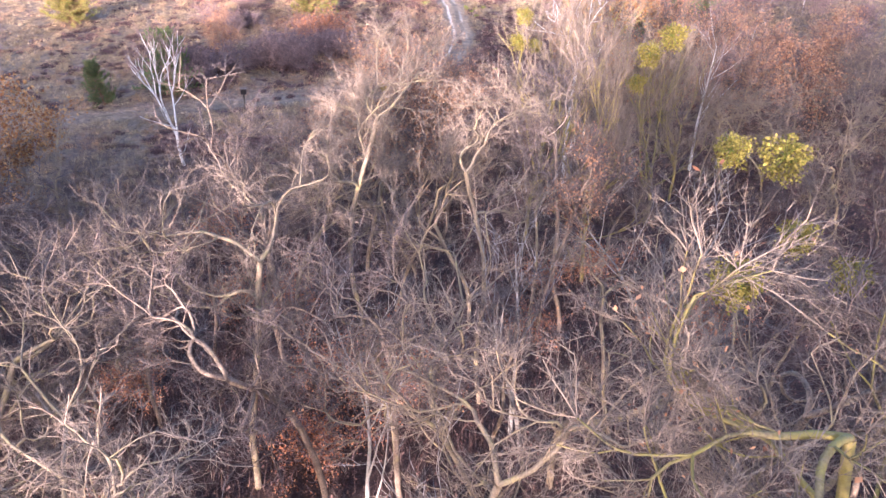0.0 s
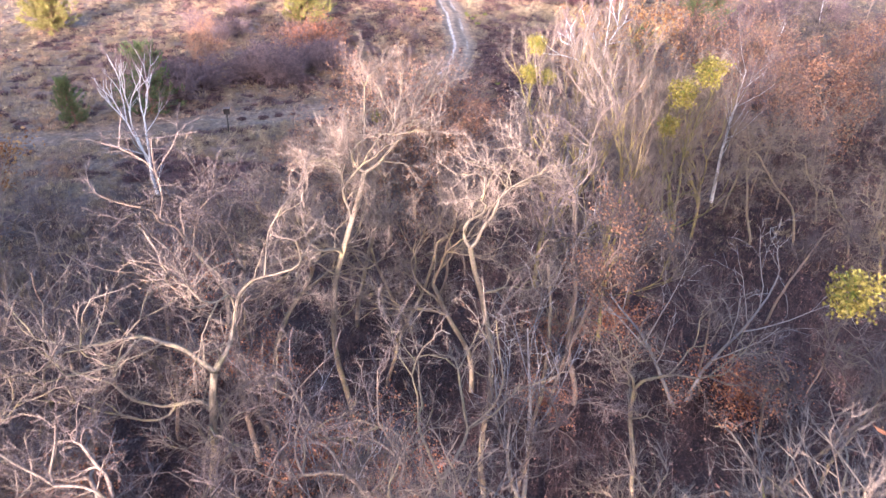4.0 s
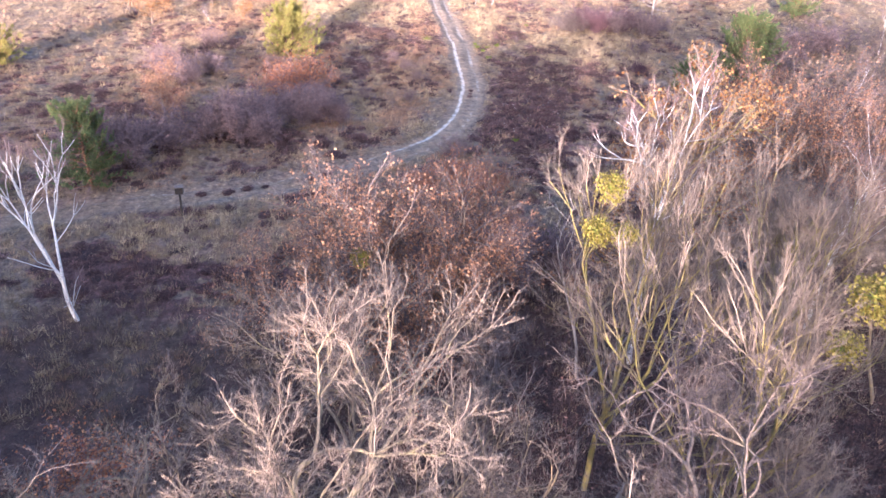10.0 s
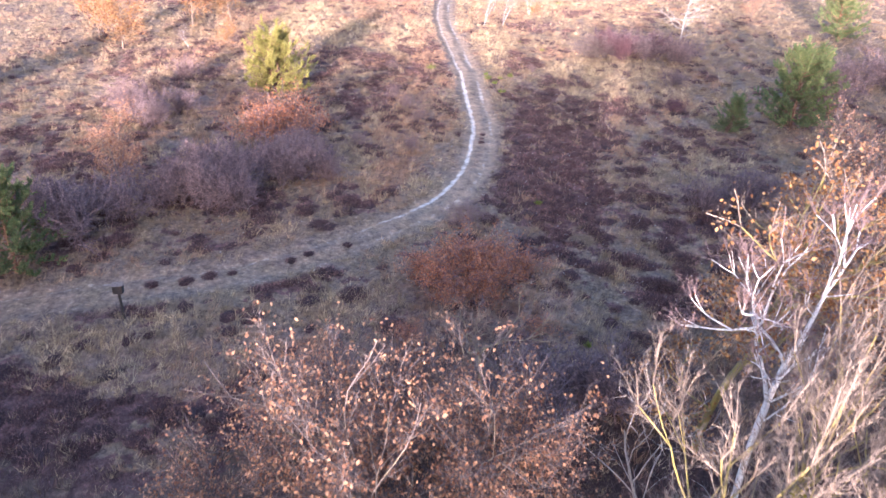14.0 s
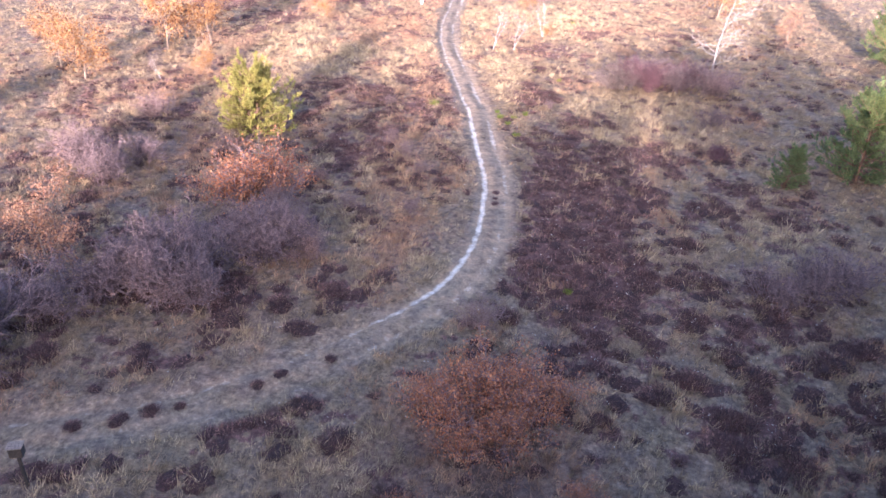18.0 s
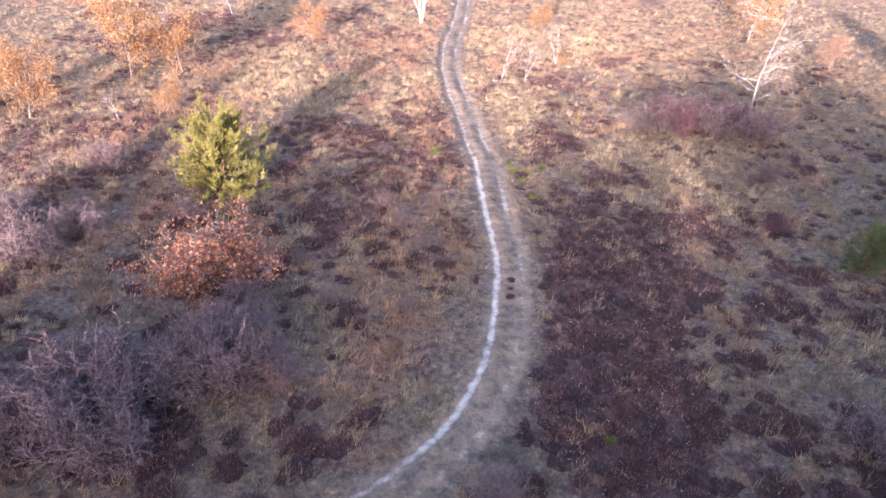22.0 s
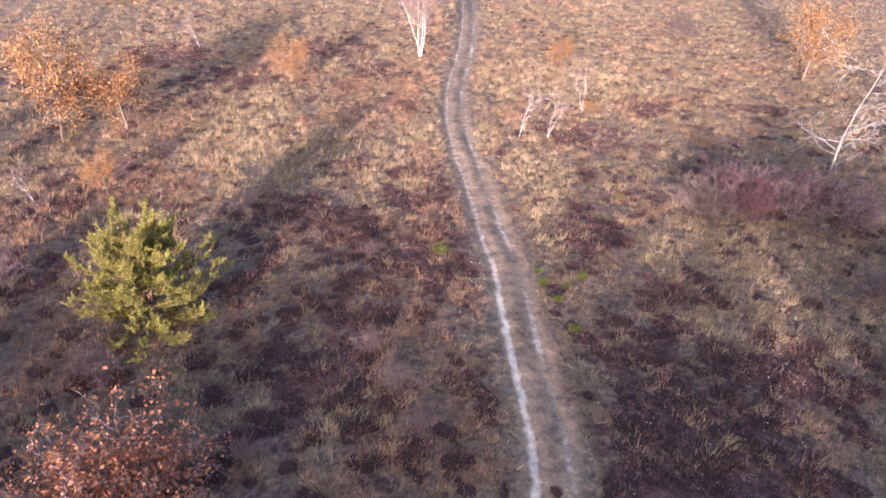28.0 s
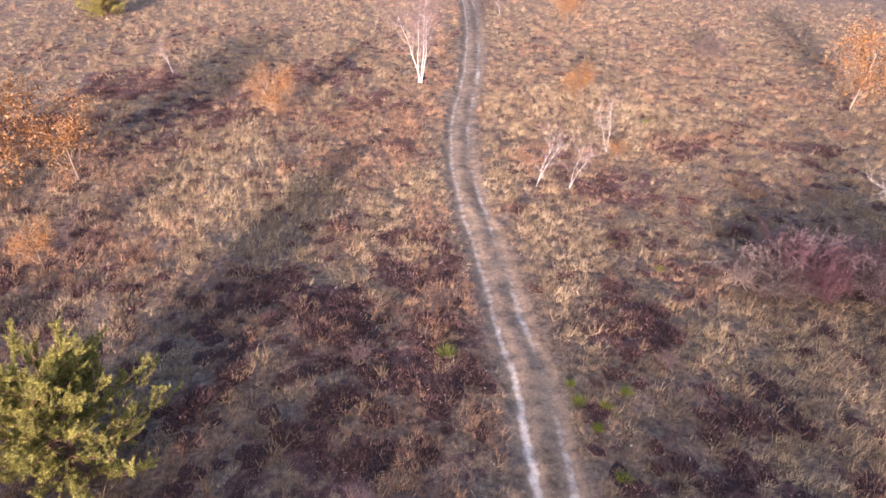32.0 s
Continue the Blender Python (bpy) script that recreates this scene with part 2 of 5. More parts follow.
def ground_material():
    m, nt, b = nodes_of("heath_ground", 0.95)
    pos = nt.nodes.new("ShaderNodeNewGeometry").outputs["Position"]

    def attr(n):
        a = nt.nodes.new("ShaderNodeAttribute")
        a.attribute_name = n
        return a.outputs["Fac"]
    big, mid, fine = noisef(nt, 0.13, 5, pos), noisef(nt, 0.8, 6, pos, 0.65), noisef(nt, 4.0, 8, pos, 0.8)
    straw = ramp(nt, fine, [(0.3, (0.075, 0.05, 0.034)), (0.5, (0.2, 0.145, 0.09)), (0.73, (0.42, 0.32, 0.2))])
    moss = ramp(nt, fine, [(0.3, (0.07, 0.051, 0.039)), (0.5, (0.178, 0.133, 0.1)), (0.73, (0.41, 0.325, 0.245))])
    col = mixc(nt, ramp(nt, mid, [(0.42, (0, 0, 0)), (0.62, (1, 1, 1))]), straw, moss)
    rust = ramp(nt, fine, [(0.3, (0.09, 0.046, 0.038)), (0.5, (0.205, 0.12, 0.092)), (0.73, (0.4, 0.265, 0.2))])
    col = mixc(nt, calc(nt, "ADD", calc(nt, "MULTIPLY", ramp(nt, big, [(0.4, (0, 0, 0)), (0.6, (1, 1, 1))]), 0.35), attr("rust"), True), col, rust)
    hf = ramp(nt, calc(nt, "ADD", calc(nt, "MULTIPLY", attr("heather"), 0.9), calc(nt, "MULTIPLY", calc(nt, "SUBTRACT", mid, 0.5), 1.4)), [(0.32, (0, 0, 0)), (0.66, (1, 1, 1))])
    hcol = ramp(nt, fine, [(0.3, (0.047, 0.027, 0.025)), (0.52, (0.132, 0.073, 0.065)), (0.75, (0.3, 0.19, 0.16))])
    col = mixc(nt, hf, col, hcol)
    litter = ramp(nt, noisef(nt, 11.0, 5, pos, 0.75), [(0.3, (0.036, 0.022, 0.019)), (0.55, (0.095, 0.055, 0.046)), (0.78, (0.21, 0.125, 0.1))])
    col = mixc(nt, attr("litter"), col, litter)
    dust = ramp(nt, noisef(nt, 9.0, 6, pos, 0.7), [(0.3, (0.16, 0.112, 0.074)), (0.7, (0.3, 0.217, 0.146))])
    worn = ramp(nt, calc(nt, "ADD", attr("worn"), calc(nt, "MULTIPLY", calc(nt, "SUBTRACT", mid, 0.5), 0.7)), [(0.25, (0, 0, 0)), (0.6, (1, 1, 1))])
    col = mixc(nt, worn, col, dust)
    sand = ramp(nt, noisef(nt, 14.0, 5, pos), [(0.3, (0.38, 0.325, 0.268)), (0.7, (0.6, 0.52, 0.43))])
    sf = ramp(nt, calc(nt, "ADD", attr("sand"), calc(nt, "MULTIPLY", calc(nt, "SUBTRACT", noisef(nt, 2.2, 5, pos), 0.5), 0.95)), [(0.36, (0, 0, 0)), (0.72, (1, 1, 1))])
    col = mixc(nt, sf, col, sand)
    patch = ramp(nt, noisef(nt, 1.5, 5, pos, 0.75), [(0.34, (0.6, 0.58, 0.6)), (0.5, (1, 1, 1)), (0.66, (1.5, 1.42, 1.3))])
    col = mixc(nt, 1.0, col, patch, "MULTIPLY")
    nt.links.new(col, b.inputs["Base Color"])
    rough_h = calc(nt, "ADD", fine, calc(nt, "MULTIPLY", mid, 1.6))
    bumped(nt, b, calc(nt, "MULTIPLY", rough_h, calc(nt, "SUBTRACT", 1.0, calc(nt, "MULTIPLY", attr("worn"), 1.25), True)), 1.0, 0.2)
    return m


M_GROUND = ground_material()

# ---- the lie of the land ----
# wheel track: y, x of its middle
TRACK = [(50.5, -36), (51.5, -30), (53.2, -24), (55.5, -18), (57.0, -13), (58.95, -9.2), (61.5, -6.0), (64.2, -3.05), (67.5, -0.8),
         (71, 0.5), (75, 1.12), (79, 1.4), (84, 1.05), (89, 0.7), (93, 0.35), (97, -0.25), (102, -0.8), (107, -1.55), (112, -2.1), (118, -2.3),
         (125, -2.0), (131, -1.4), (140, -0.9), (152, -0.6), (166, -0.9), (190, -2)]


def smooth_line(pts, step):
    p = np.array([(x, y) for y, x in pts], float)
    out = []
    for i in range(len(p) - 1):
        a, b_, c, d = p[max(i - 1, 0)], p[i], p[i + 1], p[min(i + 2, len(p) - 1)]
        n = max(2, int(np.linalg.norm(c - b_) / step))
        for k in range(n):
            t = k / n
            out.append(0.5 * (2 * b_ + (c - a) * t + (2 * a - 5 * b_ + 4 * c - d) * t * t + (3 * b_ - a - 3 * c + d) * t ** 3))
    out.append(p[-1])
    return np.array(out)


LINE = smooth_line(TRACK, 0.25)
_dir = np.gradient(LINE, axis=0)
_dir /= np.linalg.norm(_dir, axis=1)[:, None]
LINE_N = np.stack([_dir[:, 1], -_dir[:, 0]], 1)     # towards the right of the way


def waves(x, y, size, seed):
    """Smooth noise of about -1 to 1 over arrays."""
    r = np.random.RandomState(seed)
    s = np.zeros_like(x, dtype=float)
    for i in range(7):
        a, f = r.uniform(0, 6.283), r.uniform(0.6, 1.9) / size * 6.283
        s = s + np.sin(x * f * np.cos(a) + y * f * np.sin(a) + r.uniform(0, 6.283))
    return s / 3.2


def track_at(x, y):
    """Distance from the track's middle, to its right positive, and how far along it (index)."""
    x, y = np.atleast_1d(x).astype(float), np.atleast_1d(y).astype(float)
    best, side, idx = np.full(x.shape, 1e9), np.zeros(x.shape), np.zeros(x.shape, int)
    for i in range(0, len(LINE), 2):
        near = (np.abs(x - LINE[i, 0]) < 5) & (np.abs(y - LINE[i, 1]) < 5)
        if not near.any():
            continue
        dx, dy = x[near] - LINE[i, 0], y[near] - LINE[i, 1]
        d = dx * dx + dy * dy
        b_ = best[near]
        w = d < b_
        sd, ix = side[near], idx[near]
        b_[w], sd[w], ix[w] = d[w], (dx * LINE_N[i, 0] + dy * LINE_N[i, 1])[w], i
        best[near], side[near], idx[near] = b_, sd, ix
    return np.sqrt(best), side, idx


# heather beds: x, y, half width, half length, density
BEDS = [(-30, 128, 5, 4, 0.8), (-22, 122, 5, 2.5, 0.7), (-14, 133, 4, 5, 0.7), (-34, 118, 6, 3, 0.6), (13.8, 118.5, 2.6, 3, 0.9), (-9, 126, 3, 3, 0.55), (5, 121, 2, 2, 0.55), (24, 119, 3, 1.2, 0.8), (-8.5, 97, 2.2, 1.6, 1.0), (-5, 101.5, 3, 3, 0.8),
        (5.5, 71, 4.2, 9, 1.0), (6, 61, 4, 4, 0.55), (-8.5, 57.3, 3.4, 1.5, 1.0), (-18, 47.5, 3, 3, 1.0), (-17.5, 54.2, 4, 0.7, 0.9),
        (-7, 90, 3, 6, 0.6), (-8.5, 83, 3.5, 5, 0.75), (-2.3, 93, 1.3, 4, 0.8), (5, 96, 2.5, 2.2, 0.8), (9, 91, 3, 2, 0.7),
        (17, 76, 5, 6, 0.5), (13, 58, 5, 4, 0.55), (-26, 92, 7, 9, 0.5), (8, 111, 3.5, 3, 0.7), (-7, 65.5, 2.2, 1.6, 0.7), (-13, 60.5, 3, 1.2, 0.5),
        # last three: heather stands in for dark litter and shadow under the thorn bushes
        (-22, 118, 6, 6, 0.5), (-34, 75, 6, 8, 0.5), (3, 51, 6, 3, 0.3), (7.5, 78.5, 5, 5, 1.0), (-8, 78, 5, 6, 0.42), (-3.2, 91, 2.0, 6, 0.7), (6.5, 85, 3.5, 3, 0.8), (12, 83, 4, 3, 0.75), (-10.5, 96, 4, 4, 0.6), (-12, 46, 6, 2.5, 0.8), (13, 66, 5, 3, 0.6), (-9, 76, 4, 4, 0.35), (-24, 70, 5, 5, 0.6), (-14.5, 65.5, 4.5, 2.6, 0.8), (-21.5, 61.5, 3.5, 2.4, 0.8), (-11, 70, 2.4, 1.6, 0.7)]


# patches of taller pale straw: x, y, half width, half length
STRAW = [(-5, 78, 2.6, 9), (-9, 73.5, 3, 3.5), (-4.5, 69, 2.2, 3.5), (-12, 82, 3, 2), (-15, 51, 6, 3), (-6, 54.5, 3, 2.5), (14, 94, 6, 4), (11, 88, 3, 3), (-2.5, 110, 4, 4), (3.5, 104, 2.5, 4), (-18, 110, 4, 9), (9, 80, 3, 2.5), (17, 72, 3, 3), (8, 124, 8, 8), (-6, 104, 2.5, 4), (-12, 106, 3, 6), (3.2, 97, 1.6, 4), (16, 88, 4, 3)]


def straw_at(x, y):
    h = np.zeros_like(x)
    for cx, cy, rx, ry in STRAW:
        h = np.maximum(h, np.clip(1.4 - ((x - cx) / rx) ** 2 - ((y - cy) / ry) ** 2, 0, 1))
    return h


# reddish bracken and seedling beds
RUST = [(-22, 102, 5, 8), (-26, 94, 4, 4), (-9, 118, 4, 8), (-17, 126, 5, 5), (3, 125, 4, 5), (0.5, 53.5, 5.5, 6.5), (-4.6, 80, 2.0, 16), (-10, 50, 6, 3), (-21, 84, 5, 5), (8, 50, 5, 4), (-3, 97, 2.5, 5), (5.5, 113, 4, 4), (-9, 113, 3, 5), (-15, 98, 4, 2.5), (-24, 112, 5, 5), (13, 120, 4, 3), (4, 66, 1.6, 2)]


def rust_at(x, y):
    h = np.zeros_like(x)
    for cx, cy, rx, ry in RUST:
        h = np.maximum(h, np.clip(1.4 - ((x - cx) / rx) ** 2 - ((y - cy) / ry) ** 2, 0, 1))
    return h


def heather_at(x, y):
    x, y = np.atleast_1d(x).astype(float), np.atleast_1d(y).astype(float)
    h = np.zeros_like(x)
    for cx, cy, rx, ry, k in BEDS:
        q = ((x - cx) / rx) ** 2 + ((y - cy) / ry) ** 2
        h = np.maximum(h, (0.85 if cx < 0 and 60 < cy < 97 else 1) * k * np.clip(1.5 - q, 0, 1))
    return np.clip(h + 0.28 * waves(x, y, 7, 5), 0, 1)


def heather_cover(x, y):
    """Heather in clumps with gaps: 0 or 1 with a narrow edge."""
    c = 0.55 * waves(x, y, 1.9, 31) + 0.4 * waves(x, y, 0.85, 32)
    h = heather_at(x, y)
    return np.clip((1.02 * h + 0.85 * c * (1 - 0.5 * h) - 0.48) * 4, 0, 1)


def wood_at(x, y):
    """1 under the wood, 0 on the open heath."""
    x, y = np.atleast_1d(x).astype(float), np.atleast_1d(y).astype(float)
    edge = np.where(x < -8, 34.0, np.where(x < 0, 34 + (x + 8) * 1.5, 46 + np.clip(x - 8, 0, 20) * 0.8)) + 2.5 * waves(x, y, 9, 8)
    return np.clip((edge - y) / 4 + 0.5, 0, 1)


def brush_at(x, y):
    """The brushy fringe of the wood."""
    edge = 44.0 + np.clip(x + 12, 0, 12) * 0.6 + np.clip(x - 10, 0, 15) * 0.6 + 3 * waves(x, y, 8, 9)
    return np.clip((edge - y) / 7 + 0.4, 0, 1)


def land(x, y):
    """Height of the ground."""
    x, y = np.atleast_1d(x).astype(float), np.atleast_1d(y).astype(float)
    return 0.16 * waves(x, y, 26, 3) + 0.05 * waves(x, y, 4, 4)


def height(x, y):
    return float(land(x, y)[0])


def mesh_of(name, verts, faces_flat, loop_totals, mat, smooth=True):
    """A mesh from arrays."""
    me = bpy.data.meshes.new(name)
    verts = np.asarray(verts, np.float32)
    faces_flat = np.asarray(faces_flat, np.int32)
    loop_totals = np.asarray(loop_totals, np.int32)
    me.vertices.add(len(verts))
    me.vertices.foreach_set("co", verts.ravel())
    me.loops.add(len(faces_flat))
    me.loops.foreach_set("vertex_index", faces_flat)
    me.polygons.add(len(loop_totals))
    starts = np.concatenate([[0], np.cumsum(loop_totals)[:-1]]).astype(np.int32)
    me.polygons.foreach_set("loop_start", starts)
    if smooth:
        me.polygons.foreach_set("use_smooth", np.ones(len(loop_totals), bool))
    me.update(calc_edges=True)
    me.materials.append(mat)
    return me


def grid_faces(nu, nv):
    i = np.arange((nu - 1) * (nv - 1))
    a = (i // (nv - 1)) * nv + i % (nv - 1)
    return np.stack([a, a + nv, a + nv + 1, a + 1], 1).ravel(), np.full(len(i), 4)


def set_masks(me, x, y, d=None, side=None):
    if d is None:
        d, side, _ = track_at(x, y)
    left = np.exp(-((side + 0.66) / 0.24) ** 2)
    right = np.exp(-((side - 0.62) / 0.28) ** 2)
    near = np.clip((y - 62) / 5, 0, 1)
    gap = 0.5 + 0.5 * waves(x, y, 7, 51)
    on = d < 4.5
    dry = np.clip((97 - y) / 8, 0, 1)
    sand = np.where(on, left * (0.38 + 0.35 * near * (0.35 + 0.65 * dry)) + right * (0.24 + 0.04 * near + 0.3 * gap * (0.4 + 0.6 * near)), 0)
    edge = 1.2 + 0.12 * waves(x, y, 2.5, 52)
    worn = np.where(on, np.exp(-(side / edge) ** 6) * (0.72 - 0.5 * np.exp(-(side / 0.3) ** 2) * (0.65 + 0.5 * waves(x, y, 5, 53))), 0) * (0.46 + 0.54 * near)
    for n, v in (("sand", sand), ("worn", worn), ("heather", heather_cover(x, y) * np.clip(d - 1.2, 0, 1)), ("rust", 0.3 * rust_at(x, y)), ("litter", np.maximum(wood_at(x, y), 0.9 * brush_at(x, y)))):
        me.attributes.new(n, "FLOAT", "POINT").data.foreach_set("value", np.asarray(v, np.float32))


def rut_depth(d, side):
    return np.where(d < 4.5, -0.07 * np.exp(-((side + 0.75) / 0.32) ** 2) - 0.06 * np.exp(-((side - 0.75) / 0.32) ** 2) - 0.02 * np.exp(-(side / 1.6) ** 4), 0)


def build_ground():
    far = np.array([90, 140, 240, 500, 1200, 3000.0])
    xs = np.concatenate([-far[::-1], np.arange(-64, -26, 0.75), np.arange(-26, 26, 0.22), np.arange(26, 64.1, 0.75), far])
    ys = np.concatenate([-far[::-1], np.arange(-30, 44, 1.0), np.arange(44, 126, 0.25), np.arange(126, 182, 0.7), [200, 260, 400, 800, 1600, 3200]])
    x, y = [a.ravel() for a in np.meshgrid(xs, ys, indexing="ij")]
    d, side, _ = track_at(x, y)
    z = land(x, y) - np.where(d < 2.6, 0.35, 0)          # the track's own strip lies over this bed
    f, t = grid_faces(len(xs), len(ys))
    me = mesh_of("ground", np.stack([x, y, z], 1), f, t, M_GROUND)
    set_masks(me, x, y, d, side)
    tagged(new("ground", me), "dry heath ground with straw-coloured grass, moss and heather", "ground", kind="structure")
    # track strip
    offs = np.arange(-3.4, 3.41, 0.1)
    P = LINE[:, None, :] + LINE_N[:, None, :] * offs[None, :, None]
    x, y = P[..., 0].ravel(), P[..., 1].ravel()
    s = np.tile(offs, len(LINE))
    wob = 0.05 * waves(x, y, 9, 17) + 0.03 * waves(x, y, 1.5, 18)
    z = land(x, y) + rut_depth(np.abs(s), s + wob) + 0.015 - np.clip(np.abs(s) - 3.0, 0, 1) * 0.3
    f, t = grid_faces(len(LINE), len(offs))
    f = f.reshape(-1, 4)[:, ::-1].ravel()
    me = mesh_of("track", np.stack([x, y, z], 1), f, t, M_GROUND)
    set_masks(me, x, y, np.abs(s), s + wob)
    tagged(new("track", me), "sandy two-rut vehicle track curving through the heath", "track", kind="structure")


build_ground()

# ---- growing things ----


def tubes(lines, sides_of):
    """Tapered tubes along lines of (points, radii, level): verts, faces, totals."""
    groups = {}
    for p, r, lev in lines:
        groups.setdefault((len(p), sides_of(lev)), []).append((p, r))
    V, F, T, base = [], [], [], 0
    for (n, k), items in groups.items():
        P = np.array([p for p, _ in items])
        R = np.array([r for _, r in items])
        tan = np.gradient(P, axis=1)
        tan /= np.linalg.norm(tan, axis=2, keepdims=True) + 1e-9
        ref = np.where(np.abs(tan[:, :1, 2:3]) > 0.9, np.array([1.0, 0.1, 0]), np.array([0.1, 0.2, 1.0]))
        A = np.cross(tan, ref)
        A /= np.linalg.norm(A, axis=2, keepdims=True) + 1e-9
        B = np.cross(tan, A)
        ang = np.arange(k) * 2 * np.pi / k
        ring = P[:, :, None, :] + R[:, :, None, None] * (np.cos(ang)[None, None, :, None] * A[:, :, None, :] + np.sin(ang)[None, None, :, None] * B[:, :, None, :])
        N = len(items)
        V.append(ring.reshape(-1, 3))
        idx = base + np.arange(N * n * k).reshape(N, n, k)
        a, b_ = idx[:, :-1, :], idx[:, 1:, :]
        q = np.stack([a, np.roll(a, -1, 2), np.roll(b_, -1, 2), b_], -1).reshape(-1)
        F.append(q)
        T.append(np.full(len(q) // 4, 4))
        base += N * n * k
    return np.concatenate(V), np.concatenate(F), np.concatenate(T)


def spikes(lines):
    """Twigs: slim three-sided cones from the first point of each line to its last."""
    P = np.array([p[0] for p, _, _ in lines])
    Q = np.array([p[-1] for p, _, _ in lines])
    R = np.array([r[0] for _, r, _ in lines])[:, None]
    t = Q - P
    t /= np.linalg.norm(t, axis=1)[:, None] + 1e-9
    A = np.cross(t, np.where(np.abs(t[:, 2:3]) > 0.9, np.array([1.0, 0, 0]), np.array([0, 0, 1.0])))
    A /= np.linalg.norm(A, axis=1)[:, None] + 1e-9
    B = np.cross(t, A)
    V = np.stack([P + R * A, P + R * (-0.5 * A + 0.866 * B), P + R * (-0.5 * A - 0.866 * B), Q], 1).reshape(-1, 3)
    i = np.arange(len(P))[:, None] * 4
    return V, (i + np.array([[0, 1, 3, 1, 2, 3, 2, 0, 3]])).ravel(), np.full(len(P) * 3, 3)


def joined(*pieces):
    V, F, T, base = [], [], [], 0
    for v, f, t in pieces:
        V.append(v)
        F.append(f + base)
        T.append(t)
        base += len(v)
    return np.concatenate(V), np.concatenate(F), np.concatenate(T)


def unit(v):
    return v / (np.linalg.norm(v) + 1e-9)


def sideways(rng, d, ang):
    """d turned by ang (radians) to a random side."""
    a = unit(np.cross(d, rng.normal(size=3)))
    return unit(d * math.cos(ang) + a * math.sin(ang))


def stem(rng, p, d, length, n, wob, up):
    pts, dirs = [p], [d]
    for _ in range(n):
        d = unit(d + rng.normal(size=3) * wob + np.array([0, 0, up]))
        p = p + d * length / n
        pts.append(p)
        dirs.append(d)
    return np.array(pts), dirs


def branches(rng, p, d, length, r, lev, spec, out):
    n = spec["segs"][lev]
    pts, dirs = stem(rng, p, d, length, n, spec["wob"][lev], spec["up"][lev])
    last = lev == len(spec["kids"])
    end = r * (0.25 if last else spec.get("taper", 0.5))
    rad = np.linspace(r, end, n + 1)
    out.append((pts, rad, lev))
    if last:
        return
    k = spec["kids"][lev]
    lo = spec["from"][lev]
    for i in range(k):
        f = min(1.0, lo + (1 - lo) * (i + rng.uniform(0.2, 1.0)) / k)
        j = min(n - 1, int(f * n))
        u = min(1.0, f * n - j)
        at, r_at = pts[j] * (1 - u) + pts[j + 1] * u, rad[j] * (1 - u) + rad[j + 1] * u
        ang = radians(spec["ang"][lev] * rng.uniform(0.6, 1.3))
        dd = sideways(rng, dirs[j + 1], ang)
        if spec.get("flat", 0) and lev > 0:
            dd = unit(dd * np.array([1, 1, 1 - spec["flat"]]))
        L = length * spec["ratio"][lev] * rng.uniform(0.65, 1.25)
        branches(rng, at, dd, L, max(r_at * spec["thin"][lev], spec["tip"]), lev + 1, spec, out)


def grow(seed, spec):
    rng = np.random.RandomState(seed)
    out = []
    for i in range(spec.get("stems", 1)):
        tilt = radians(spec.get("tilt", 6)) * rng.uniform(0.3, 1.0)
        az = rng.uniform(0, 6.283)
        d = np.array([math.sin(tilt) * math.cos(az), math.sin(tilt) * math.sin(az), math.cos(tilt)])
        s = spec.get("spread", 0)
        branches(rng, np.array([rng.normal() * s, rng.normal() * s, -0.15]), d, spec["len"] * rng.uniform(0.8, 1.1) if spec.get("stems", 1) > 1 else spec["len"], spec["r"], 0, spec, out)
    return out


def bent(rng, p, d, length, n, curl, up):
    """A winding line: the bend carries on from step to step."""
    pts, dirs, v = [p], [d], rng.normal(size=3) * curl * 0.7
    for _ in range(n):
        v = v * 0.45 + rng.normal(size=3) * curl
        d = unit(d + v + np.array([0, 0, up]))
        p = p + d * length / n
        pts.append(p)
        dirs.append(d)
    return np.array(pts), dirs


TWIG_LEVEL = 6


def twigs_along(rng, pts, dirs, n, spec, out):
    """Forked fine twigs on a thin branch."""
    m = len(pts) - 1
    for _ in range(n):
        f = rng.uniform(0.1, 1.0) * m
        j = min(m - 1, int(f))
        at = pts[j] + (pts[j + 1] - pts[j]) * (f - j)
        d = unit(sideways(rng, dirs[j + 1], radians(spec["twig_ang"] * rng.uniform(0.4, 1.3))) + np.array([0, 0, spec["twig_up"]]))
        L = spec["twig"] * rng.uniform(0.5, 1.25)
        mid = at + d * L * 0.55
        out.append((np.array([at, at + d * L]), (spec["tip"],), TWIG_LEVEL))
        for _ in range(spec["sprays"]):
            e = unit(sideways(rng, d, radians(rng.uniform(18, 48))) + np.array([0, 0, spec["twig_up"]]))
            out.append((np.array([mid, mid + e * L * rng.uniform(0.35, 0.8)]), (spec["tip"] * 0.8,), TWIG_LEVEL))


